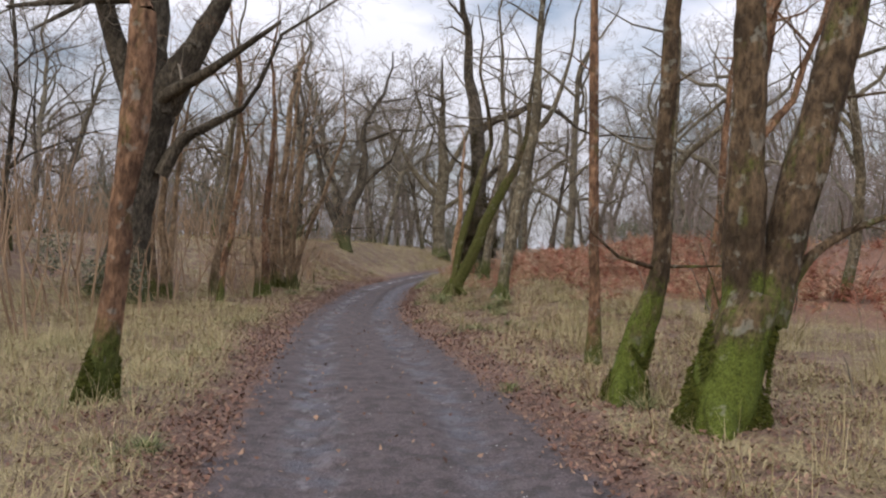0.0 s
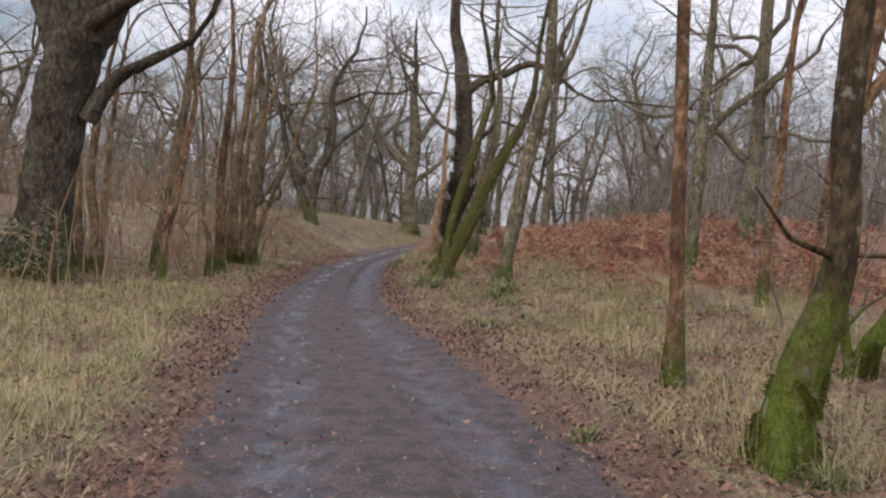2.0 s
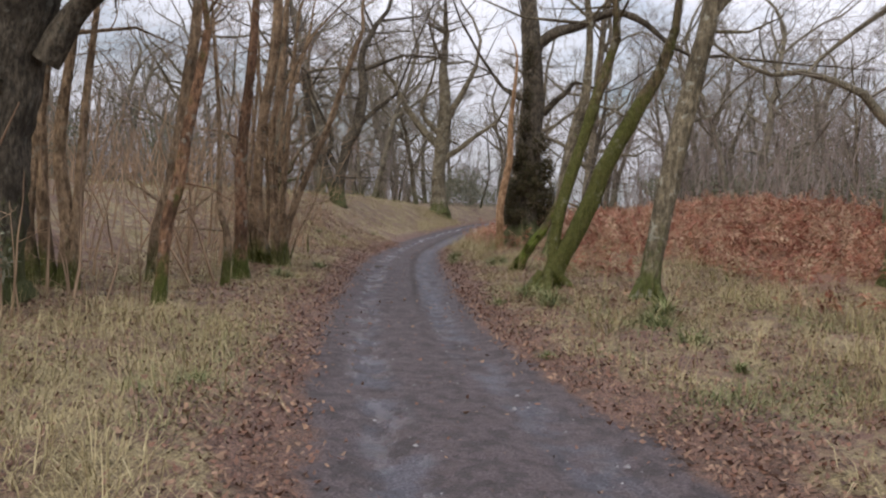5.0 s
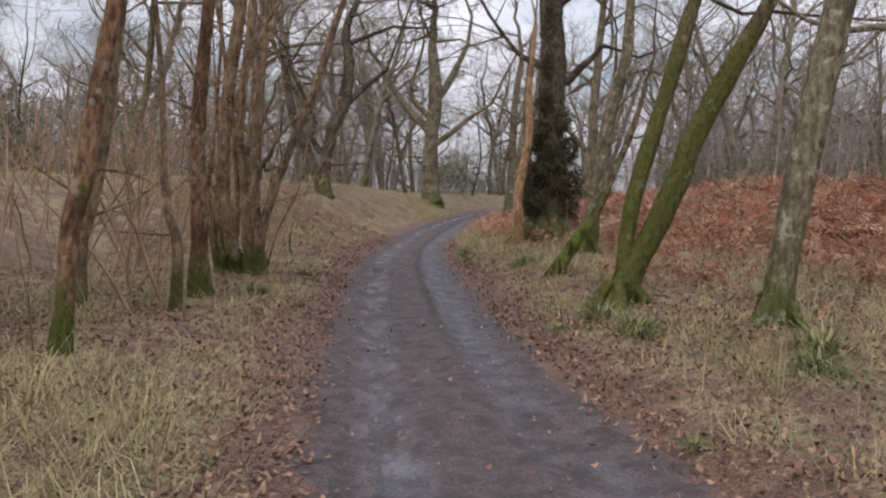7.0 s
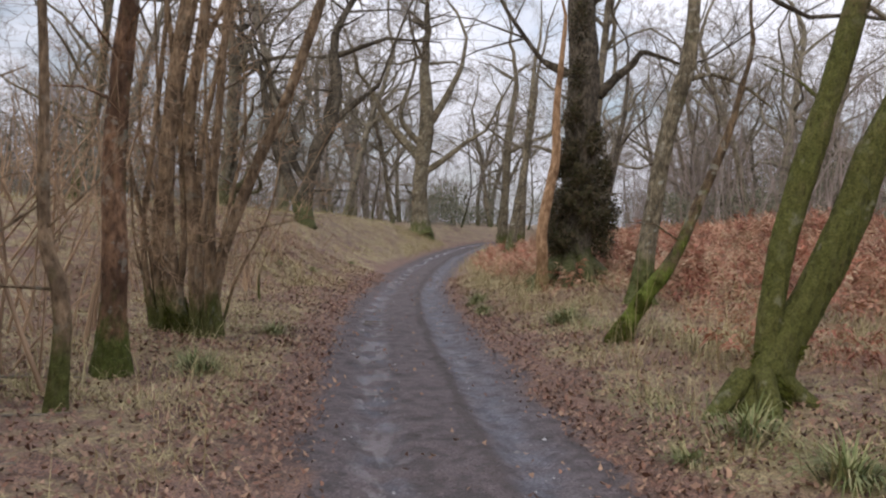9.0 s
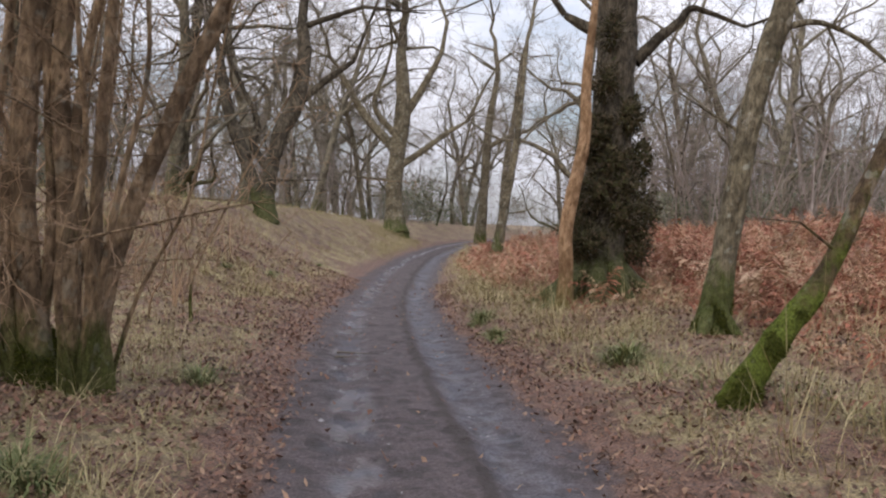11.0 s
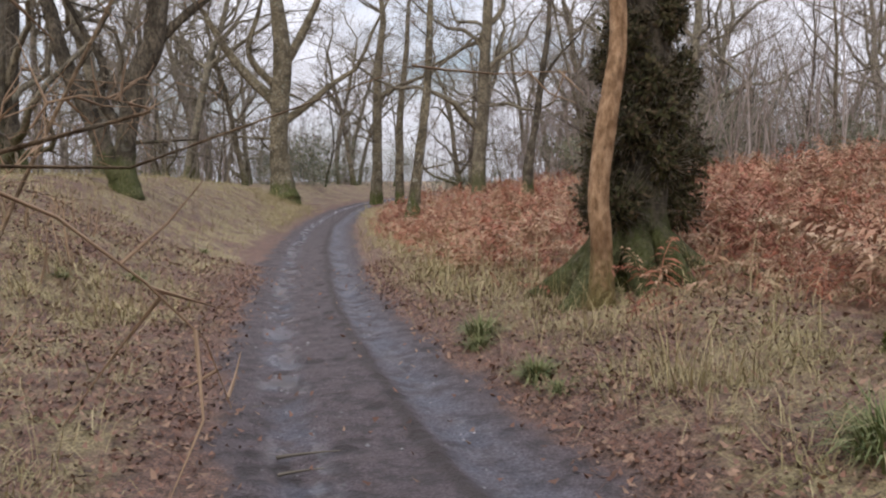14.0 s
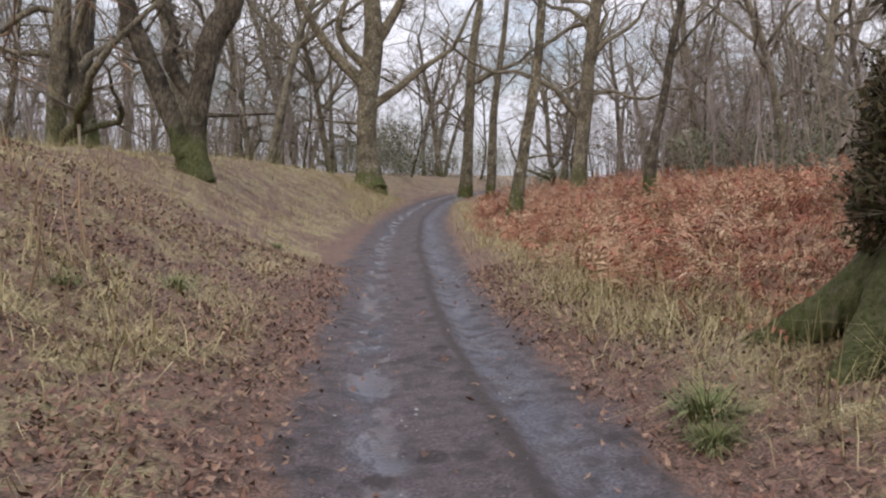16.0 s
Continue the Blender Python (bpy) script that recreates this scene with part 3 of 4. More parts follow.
tree("slim upright tree with greenish bark", [
    [(1.29, 24.41, 0.39, 0.188), (1.39, 24.42, 1.16, 0.139), (1.47, 24.43, 1.88, 0.123), (1.59, 24.45, 2.78, 0.118), (1.78, 24.46, 3.63, 0.118), (1.87, 24.46, 4, 0.113), (1.91, 24.48, 4.89, 0.086)],
    [(1.86, 24.45, 3.7, 0.043), (2.24, 24.41, 3.78, 0.032), (2.66, 24.35, 3.63, 0.024), (3.04, 24.29, 3.36, 0.016)],
], BARK_GREY, TWIG, seed=66, top=5, limbs=6, twigs=5, side=3, moss=0.5, roots=((4.0, 0.4, 0.3), (5.5, 0.4, 0.3)))
tree("tall oak wrapped in dark ivy beside the track", [
    [(1.13, 27.69, 0.42, 0.425), (1.16, 27.71, 0.94, 0.354), (1.19, 27.73, 1.69, 0.34), (1.19, 27.77, 2.77, 0.34), (1.2, 27.81, 4.03, 0.326), (1.17, 27.84, 4.86, 0.311), (1.01, 27.92, 6.51, 0.255), (0.73, 27.99, 7.66, 0.198)],
    [(1.49, 27.77, 3.96, 0.106), (1.8, 27.74, 4.32, 0.092), (2.08, 27.72, 4.58, 0.078), (2.25, 27.71, 4.8, 0.057), (2.57, 27.66, 4.74, 0.039), (3.07, 27.6, 4.58, 0.025)],
    [(0.93, 27.85, 4.34, 0.085), (0.68, 27.89, 4.45, 0.078), (0.42, 27.92, 4.58, 0.05)],
    [(1.11, 27.87, 5.6, 0.163), (1.66, 27.82, 6.06, 0.149), (2.39, 27.74, 6.31, 0.127), (3.11, 27.66, 6.65, 0.106), (3.87, 27.56, 6.45, 0.085), (4.65, 27.45, 5.84, 0.05)],
], BARK_OAK, TWIG, seed=73, top=5, limbs=9, twigs=6, side=3, low=0.5, moss=0.6, roots=((3.6, 1.0, 0.7), (4.4, 0.5, 0.6), (5.1, 0.35, 0.6), (6.0, 0.5, 0.5), (2.6, 0.9, 0.6)))
tree("pale stripped dead stem beside the ivied oak", [
    [(0.44, 26.98, 0.25, 0.125), (0.43, 26.99, 0.9, 0.1), (0.4, 27.0, 1.5, 0.098), (0.5, 27.02, 2.2, 0.09), (0.58, 27.05, 2.75, 0.08), (0.55, 27.06, 3.6, 0.065), (0.6, 27.08, 4.4, 0.05), (0.64, 27.11, 5.1, 0.034)],
], BARK_PALE, TWIG, seed=80, top=1, limbs=2, twigs=1)
tree("straight orange-brown stem of an old hazel clump", [
    [(-4.62, 20.25, 0.08, 0.176), (-4.63, 20.26, 0.59, 0.123), (-4.64, 20.27, 1.12, 0.112), (-4.68, 20.29, 1.83, 0.107), (-4.64, 20.31, 2.72, 0.093), (-4.57, 20.33, 3.61, 0.08), (-4.54, 20.36, 4.5, 0.069)],
], BARK_RED, TWIG_HAZEL, seed=87, top=4, limbs=4, twigs=3, side=2)
tree("thin kinked woodland stem with mossy foot", [
    [(-4.55, 18.94, 0.09, 0.075), (-4.53, 18.95, 0.53, 0.06), (-4.56, 18.96, 0.91, 0.057), (-4.68, 18.98, 1.33, 0.045), (-4.73, 19.01, 2.52, 0.035), (-4.83, 19.04, 3.52, 0.03), (-4.89, 19.05, 4.01, 0.022)],
], BARK_HAZEL, TWIG_HAZEL, seed=94, top=3, limbs=4, twigs=3, side=2)
tree("bowed slim tree with mossy bends", [
    [(-4.73, 16.49, 0.13, 0.087), (-4.7, 16.52, 0.51, 0.069), (-4.67, 16.56, 1.12, 0.074), (-4.57, 16.59, 1.56, 0.074), (-4.49, 16.63, 2.16, 0.065), (-4.38, 16.67, 2.86, 0.056), (-4.31, 16.71, 3.38, 0.043)],
], BARK_RED, TWIG_HAZEL, seed=101, top=4, limbs=4, twigs=3, side=2.5)
tree("many-stemmed coppiced hazel beside the track", [
    [(-4.58, 22.29, 0.12, 0.139), (-4.73, 22.31, 0.95, 0.095), (-4.8, 22.34, 2.06, 0.088), (-4.71, 22.37, 3.17, 0.095), (-4.58, 22.39, 4.22, 0.095), (-4.55, 22.42, 5.4, 0.082)],
    [(-4.39, 22.28, 0.12, 0.082), (-4.48, 22.32, 1.32, 0.069), (-4.58, 22.35, 2.43, 0.063), (-4.46, 22.37, 3.62, 0.06), (-4.39, 22.4, 4.96, 0.05)],
    [(-4.28, 22.28, 0.13, 0.088), (-4.15, 22.3, 1.03, 0.066), (-3.8, 22.31, 2.08, 0.063), (-3.48, 22.32, 2.9, 0.057), (-3.17, 22.34, 3.95, 0.05), (-2.92, 22.35, 4.69, 0.038)],
    [(-4.77, 22.3, 0.2, 0.063), (-4.88, 22.33, 1.39, 0.047), (-4.71, 22.35, 2.43, 0.041), (-4.35, 22.37, 3.55, 0.035), (-3.88, 22.38, 4.53, 0.025)],
    [(-4.17, 22.28, 0.14, 0.063), (-4.29, 22.31, 1.25, 0.047), (-4.26, 22.34, 2.66, 0.044), (-4.21, 22.38, 4.07, 0.038), (-4.15, 22.4, 4.97, 0.028)],
    [(-4.88, 22.3, 0.24, 0.047), (-5.02, 22.33, 1.16, 0.035), (-4.95, 22.35, 2.28, 0.032), (-4.87, 22.39, 3.76, 0.028), (-4.93, 22.42, 4.8, 0.022)],
    [(-4.34, 22.28, 0.12, 0.057), (-4.29, 22.3, 0.81, 0.041), (-4.45, 22.33, 1.92, 0.038), (-4.27, 22.35, 3.18, 0.032), (-3.99, 22.38, 4.38, 0.025)],
    [(-4.65, 22.29, 0.17, 0.05), (-4.58, 22.31, 1.02, 0.038), (-4.66, 22.35, 2.28, 0.035), (-4.84, 22.38, 3.54, 0.032), (-5.04, 22.42, 4.65, 0.025)],
] + hazel_whips(-4.5, 22.3, 10), BARK_HAZEL, TWIG_HAZEL, seed=108, top=3, limbs=3, twigs=4, side=6, moss=0.4)
tree("thin bent bare sapling in leaf litter", [
    [(-4.18, 25.29, 0.18, 0.023), (-4.18, 25.31, 0.66, 0.015), (-3.88, 25.3, 1.41, 0.012), (-3.61, 25.28, 1.98, 0.011), (-3.2, 25.26, 2.81, 0.008)],
], BARK_HAZEL, TWIG_HAZEL, seed=115, top=1, limbs=4, twigs=3, side=4)
tree("clump of slender brown hazel stems", [
    [(-6.74, 17.7, 0.14, 0.13), (-6.88, 17.74, 0.93, 0.112), (-6.81, 17.79, 1.88, 0.095), (-6.69, 17.86, 3.36, 0.069), (-6.63, 17.91, 4.4, 0.052)],
    [(-6.36, 17.7, 0.23, 0.112), (-6.36, 17.74, 0.96, 0.104), (-6.51, 17.79, 1.99, 0.086), (-6.39, 17.86, 3.38, 0.06)],
    [(-6.53, 17.7, 0.17, 0.104), (-6.67, 17.75, 1.11, 0.086), (-6.74, 17.8, 2.15, 0.078), (-6.92, 17.87, 3.52, 0.06)],
    [(-6.23, 17.7, 0.28, 0.086), (-6.22, 17.76, 1.4, 0.069), (-6.17, 17.82, 2.7, 0.06), (-6.08, 17.88, 3.92, 0.039)],
], BARK_HAZEL, TWIG_HAZEL, seed=122, top=3, limbs=5, twigs=4, side=5)
tree("crooked slender hazel stem", [
    [(-5.53, 18.74, 0.1, 0.122), (-5.51, 18.78, 0.81, 0.103), (-5.34, 18.81, 1.57, 0.103), (-5.19, 18.87, 2.81, 0.085), (-5.08, 18.93, 4.04, 0.075), (-5.07, 18.99, 5.36, 0.052)],
], BARK_HAZEL, TWIG_HAZEL, seed=129, top=3, limbs=4, twigs=4, side=4)
tree("twisted oak with leaning limbs on the grassy bank", [
    [(-4.79, 38.17, 1.21, 0.371), (-4.8, 38.21, 1.65, 0.25), (-4.76, 38.27, 2.32, 0.222), (-4.53, 38.35, 3.56, 0.222), (-4.17, 38.36, 4.39, 0.232), (-4.01, 38.49, 5.94, 0.185)],
    [(-4.9, 38.22, 1.5, 0.232), (-5.25, 38.35, 2.3, 0.204), (-5.64, 38.51, 3.21, 0.195), (-5.99, 38.65, 4.02, 0.176), (-6.28, 38.81, 5.14, 0.148)],
    [(-4.76, 38.28, 2.42, 0.102), (-5.28, 38.45, 3.23, 0.124), (-5.19, 38.49, 3.84, 0.093), (-5.61, 38.64, 4.65, 0.065)],
    [(-4.29, 38.37, 4.18, 0.111), (-3.59, 38.31, 4.93, 0.093), (-2.69, 38.23, 5.68, 0.056)],
], BARK_OAK, TWIG, seed=136, gnarl=0.4, least=0.009, top=7, limbs=10, twigs=7, side=8)
tree("dark upright tree on top of the bank", [
    [(-8.46, 44.9, 1.91, 0.394), (-8.54, 45.01, 2.92, 0.292), (-8.56, 45.14, 4.23, 0.278), (-8.5, 45.26, 5.54, 0.263), (-8.49, 45.42, 7.29, 0.219)],
], BARK_OAK, TWIG, seed=143, least=0.009, top=5, limbs=6, twigs=5, side=3)
tree("spreading grey-green oak where the track bends", [
    [(-0.1, 56.63, 0.64, 0.677), (-0.24, 56.78, 1.98, 0.452), (-0.32, 56.93, 3.42, 0.431), (-0.23, 57.08, 5.11, 0.431), (-0.1, 57.26, 7.28, 0.431), (-0.39, 57.59, 10.15, 0.287)],
    [(-0.21, 56.98, 4.15, 0.226), (0.84, 56.87, 4.91, 0.185), (2.02, 56.76, 5.91, 0.144), (3.19, 56.63, 6.72, 0.092)],
    [(-0.35, 57.09, 4.99, 0.287), (-1.56, 57.41, 6.15, 0.226), (-2.48, 57.69, 7.32, 0.185), (-3.52, 58.04, 9.08, 0.123)],
    [(-0.05, 57.21, 6.8, 0.246), (0.78, 57.2, 8.27, 0.205), (1.7, 57.23, 10.23, 0.133)],
    [(-0.24, 57.12, 5.59, 0.185), (-1.58, 57.52, 7.23, 0.144), (-1.14, 57.63, 9.17, 0.092)],
], BARK_GREY, TWIG, seed=150, gnarl=0.4, least=0.009, top=7, limbs=10, twigs=7, side=8)
tree("broad grey-green oak beyond the bend", [
    [(5.68, 64.78, 1.19, 0.382), (5.74, 64.94, 2.96, 0.299), (5.8, 65.25, 6.32, 0.282), (5.89, 65.41, 8.16, 0.249), (6.26, 65.61, 10.92, 0.183)],
    [(5.8, 65.25, 6.32, 0.183), (6.94, 65.11, 6.97, 0.15), (8.44, 64.91, 7.64, 0.1)],
], BARK_GREY, TWIG, seed=157, gnarl=0.4, least=0.009, top=7, limbs=10, twigs=7, side=8)
tree("tall slender tree beyond the bend", [
    [(6.57, 62.59, 1.24, 0.266), (6.65, 62.93, 4.97, 0.205), (7.07, 63.22, 8.76, 0.143), (7.25, 63.44, 11.39, 0.102)],
], BARK_GREY, TWIG, seed=164, least=0.009, top=7, limbs=10, twigs=7, side=8)
tree("slim tree rising from dead bracken", [
    [(2.53, 42.83, 0.49, 0.248), (2.66, 42.91, 1.57, 0.183), (2.78, 42.97, 2.45, 0.168), (3.01, 43.1, 4.2, 0.139), (3.12, 43.25, 5.95, 0.117), (3.21, 43.38, 7.56, 0.08)],
], BARK_GREY, TWIG_BIRCH, seed=171, least=0.009, top=4, limbs=6, twigs=5, side=4)
tree("thin dark birch standing in dead bracken", [
    [(5.96, 42.36, 1.91, 0.161), (6.06, 42.4, 2.57, 0.117), (6.26, 42.47, 3.59, 0.102), (6.45, 42.56, 4.91, 0.095), (6.65, 42.64, 6.08, 0.08), (6.72, 42.75, 7.39, 0.058)],
    [(6.39, 42.53, 4.47, 0.058), (6.88, 42.51, 5.21, 0.044), (7.59, 42.46, 5.97, 0.029)],
], BARK_OAK, TWIG_BIRCH, seed=178, least=0.009, top=4, limbs=6, twigs=5, side=5)
tree("low arching mossy stem beside slim trees", [
    [(3.81, 10.04, 0.1, 0.13), (3.94, 10.04, 0.48, 0.1), (4.1, 10.04, 0.72, 0.09), (4.36, 10.05, 1.2, 0.08), (4.56, 10.06, 1.7, 0.07), (4.7, 10.08, 2.5, 0.06), (4.78, 10.1, 3.4, 0.05)],
    [(3.82, 10.08, 0.12, 0.07), (3.72, 10.12, 0.6, 0.05), (3.7, 10.15, 1.3, 0.04), (3.62, 10.2, 2.3, 0.03)],
], BARK_MOSS, TWIG, seed=192, top=3, limbs=4, twigs=4, side=3, moss=0.5)
tree("thin reddish pole tree in rough grass", [
    [(5.21, 15.02, 0.15, 0.11), (5.25, 15.02, 1.52, 0.08), (5.36, 15.02, 2.4, 0.075), (5.4, 15.04, 3.6, 0.065), (5.5, 15.06, 5.0, 0.05)],
], BARK_RED, TWIG, seed=199, top=4, limbs=5, twigs=5, side=3)
tree("crooked grey tree in the rough grass", [
    [(5.15, 18.18, 0.61, 0.193), (5.24, 18.22, 1.43, 0.139), (5.29, 18.27, 2.35, 0.132), (5.34, 18.32, 3.35, 0.132), (5.37, 18.36, 4.27, 0.116), (5.44, 18.41, 5.36, 0.093), (5.47, 18.46, 6.28, 0.07)],
    [(5.34, 18.32, 3.35, 0.093), (5.72, 18.34, 3.88, 0.077), (6.24, 18.35, 4.32, 0.062), (6.93, 18.37, 4.91, 0.039)],
], BARK_GREY, TWIG, seed=185, top=4, limbs=7, twigs=6, side=5)

# lumps: place, reach sideways and up, leaves
IVY_LUMPS = [(0.82, 27.72, 1.75, 0.3, 0.55, 1700), (0.8, 27.7, 1.3, 0.27, 0.4, 1300), (1.72, 27.72, 1.72, 0.34, 0.5, 1700), (1.64, 27.7, 1.25, 0.33, 0.34, 1500), (1.62, 27.72, 2.5, 0.3, 0.45, 1400), (0.86, 27.74, 2.6, 0.24, 0.28, 900), (0.92, 27.65, 1.26, 0.5, 0.37, 2080), (0.84, 27.41, 1.26, 0.3, 0.33, 1300), (1.35, 27.61, 1.7, 0.41, 0.37, 1760), (1.27, 27.37, 1.7, 0.25, 0.33, 1100), (1.04, 27.66, 2.01, 0.45, 0.37, 1920), (0.96, 27.42, 2.01, 0.27, 0.33, 1200), (1.22, 27.65, 2.44, 0.45, 0.37, 1760), (1.14, 27.41, 2.44, 0.27, 0.33, 1100), (1.39, 27.65, 3.11, 0.33, 0.41, 1440), (1.31, 27.41, 3.11, 0.2, 0.37, 900), (1.03, 27.69, 2.84, 0.33, 0.41, 1280), (0.95, 27.45, 2.84, 0.2, 0.37, 800), (1.07, 27.71, 3.58, 0.33, 0.41, 960), (0.99, 27.47, 3.58, 0.2, 0.37, 600), (1.11, 27.61, 0.86, 0.3, 0.25, 720), (1.03, 27.37, 0.86, 0.19, 0.23, 450), (1.36, 27.62, 2.11, 0.41, 0.33, 1440), (1.28, 27.38, 2.11, 0.25, 0.3, 900), (0.75, 27.68, 1.5, 0.21, 0.37, 720), (0.67, 27.44, 1.5, 0.13, 0.33, 450), (1.11, 27.73, 4.33, 0.35, 0.5, 560), (1.03, 27.49, 4.33, 0.22, 0.45, 350), (1.09, 27.77, 5.32, 0.37, 0.66, 560), (1.01, 27.53, 5.32, 0.22, 0.59, 350)]
TUSSOCKS = [(-0.72, 25.65, 1), (-0.75, 26.85, 0.7), (-0.71, 25.68, 0.9), (-3.61, 22.78, 1.1), (-0.72, 25.69, 0.8), (-3.87, 20.29, 1.3), (-0.04, 23.35, 1.3), (-0.64, 27.15, 1.1), (-0.78, 26.81, 0.9), (-0.4, 14.77, 0.6), (-1.95, 5.2, 0.7), (1.24, 14.14, 1), (1.07, 16.17, 1.3), (-3.3, 13.0, 0.6), (1.09, 15.95, 1.2), (-2.89, 9.81, 0.8), (1.89, 7.1, 0.9), (0.76, 8.07, 0.9), (-0.06, 18.18, 1.4), (0.06, 17.38, 1.3), (-0.52, 18.03, 1), (1.29, 16.5, 1.5), (-4.0, 20.42, 1), (-0.73, 25.26, 0.9), (2.12, 27.12, 1.2), (0.05, 23.45, 1.2), (-3.17, 34.47, 0.7), (1.09, 14.94, 1.2), (-3.86, 30.31, 0.9), (-4.45, 29.25, 0.9)]
STICKS = [(-2.59, 24.76, 0.3, 0.35, 0.012), (-6.02, 19.71, 0.35, 1.4, 0.035), (-4.65, 22.04, 1.1, 0.8, 0.02), (-2.6, 24.51, 0.4, 0.25, 0.01), (-5.79, 17.35, 0.2, 1.6, 0.03), (-6.11, 18.6, 0.2, 1.8, 0.03), (-2.85, 25.56, 0.1, 0.2, 0.008), (-2.88, 25.7, 0.3, 0.3, 0.008)]


# ---------- the wood around ----------
def wood_tree(seed, tall, r, skin, twig, limbs=7, twigs=4.0, lean=0.06, fork=0.35, gnarl=0.24):
    """One bare woodland tree at the origin, to be copied about."""
    rng = np.random.default_rng(seed)
    base = new("tree")
    trunk = shoot(rng, np.array([0, 0, -0.6]), np.array([rng.normal(0, lean), rng.normal(0, lean), 1]), tall * 0.75, r, 0.07, 0.03, 12)
    trunk[:, 3] = r * np.linspace(1, 0.45, 12)
    trunk[0, 3] *= 1.35
    fork_at = trunk[int(12 * fork):]
    part("trunk", tube_mesh("trunk", [trunk], skin, 9, 0, 0.8, seed), base)
    big = [shoot(rng, p[:3], np.array([math.cos(a), math.sin(a), rng.uniform(0.3, 1.3)]), tall * rng.uniform(0.25, 0.5), p[3] * rng.uniform(0.4, 0.7), gnarl, 0.05, 9)
           for p, a in zip(fork_at[rng.integers(0, len(fork_at), limbs)], rng.uniform(0, 6.28, limbs))]
    big.append(shoot(rng, trunk[-1, :3], np.array([0, 0, 1.0]), tall * 0.35, trunk[-1, 3], gnarl, 0.05, 8))
    mid = branches(rng, big, 1, twigs, gnarl * 1.2, 0.03, 0.55, 0.15, 0.5, 0.9, 0.012)
    for b in big:
        part("branch", tube_mesh("branch", [b], skin, 6, 0, 0.0, seed), base)
    fine = mid + branches(rng, mid, 2, twigs * 0.8, gnarl * 1.4, 0.0, 0.75, 0.1, 0.55, 0.9, 0.009)
    tagged(part("brushwood", tube_mesh("brushwood", fine, twig, 3, 0, 0.0, seed), base), kind="stuff")
    return base


OAKS = "gnarled bare oak in the wood"
kinds = [
    tagged(wood_tree(101, 15, 0.3, BARK_FAR, TWIG, 12, 5.2, 0.08, 0.25, 0.32), OAKS, "tree", "trees of the wood"),
    tagged(wood_tree(102, 16, 0.23, BARK_FAR, TWIG, 11, 5.2, 0.1, 0.35, 0.26), "tall bare oak with upward limbs", "tree", "trees of the wood"),
    tagged(wood_tree(103, 12.5, 0.13, BARK_GREY, TWIG_BIRCH, 11, 5.2, 0.08, 0.3, 0.16), "bare birch with purplish fine twigs", "tree", "trees of the wood"),
    tagged(wood_tree(104, 11, 0.18, BARK_FAR, TWIG, 12, 5.2, 0.14, 0.15, 0.36), "low-branched crooked bare oak", "tree", "trees of the wood"),
    tagged(wood_tree(105, 10, 0.085, BARK_OAK, TWIG_BIRCH, 10, 4.8, 0.06, 0.2, 0.16), "young slender bare birch", "tree", "trees of the wood"),
]
wrng = np.random.default_rng(77)
first, placed = set(), []


def clear_of_track(x, y):
    l, r = float(smooth_interp(y, EL)), float(smooth_interp(y, ER))
    open_right = np.interp(y, [0, 14, 24, 45, 60, 80], [7, 8.5, 10, 8, 5, 3])
    open_left = np.interp(y, [0, 10, 24, 36, 60], [6.5, 6.5, 5.5, 6, 3.5])
    return x > r + open_right or x < l - open_left


tries = 0
while len(placed) < WOOD_COUNT and tries < 6000:
    tries += 1
    y = wrng.uniform(4, 105)
    x = wrng.uniform(-42, 48)
    if not clear_of_track(x, y) or any((x - a) ** 2 + (y - b) ** 2 < (2.0 if y > 40 else 3.4) for a, b in placed):
        continue
    if abs(x + 1) > 9 + 0.75 * y or wrng.uniform() < ((0.75 if y < 34 else 0.35) if x < 0 else 0.4 if y < 60 else 0.0):
        continue
    placed.append((x, y))
    right_field = x > 0 and y < 60
    i = int(wrng.choice(5, p=[0.14, 0.2, 0.3, 0.1, 0.26] if right_field else [0.24, 0.26, 0.12, 0.22, 0.16]))
    m = pose(x, y, float(height(np.float64(x), np.float64(min(y, 110)))), 0, 0, wrng.uniform(0, 360)) @ Matrix.Scale(wrng.uniform(0.75, 1.25), 4)
    if i not in first:
        first.add(i)
        kinds[i].matrix_basis = m
        bpy.context.view_layer.update()
        continue
    ob = copy_thing(kinds[i], pose(0, 0, 0))
    ob.matrix_basis = m


def thicket(name, label, count, region, tall, material, seed, least=0.005):
    """Uncountable thin stems and brush between the trunks."""
    rng = np.random.default_rng(seed)
    lines = []
    while len(lines) < count:
        x, y = region(rng)
        z = float(height(np.float64(x), np.float64(min(y, 110))))
        h = tall * rng.uniform(0.35, 1.2)
        s = shoot(rng, np.array([x, y, z - 0.1]), np.array([rng.normal(0, 0.22), rng.normal(0, 0.22), 1]), h, rng.uniform(0.006, 0.02) * (1 + h / 4), 0.1, 0.02, 6)
        lines.append(s)
        lines += branches(rng, [s], 2, 2.4, 0.22, 0.04, 0.45, 0.15, 0.5, 0.9, least)
    ob = new(name, tube_mesh(name, lines, material, 3, 0, 0.0, seed))
    return tagged(ob, label, "brush", kind="stuff")


def far_region(rng):
    while True:
        x, y = rng.uniform(-40, 50), rng.uniform(30, 100)
        r, l = float(smooth_interp(y, ER)), float(smooth_interp(y, EL))
        if x > r + np.interp(y, [30, 60, 80], [16, 9, 2]) or x < l - np.interp(y, [30, 40, 60], [12, 8, 3]):
            return x, y


def distant_region(rng):
    while True:
        x, y = rng.uniform(-55, 70), rng.uniform(50, 105)
        r, l = float(smooth_interp(y, ER)), float(smooth_interp(y, EL))
        if x > r + 8 or x < l - 7 or y > 85:
            return x, y


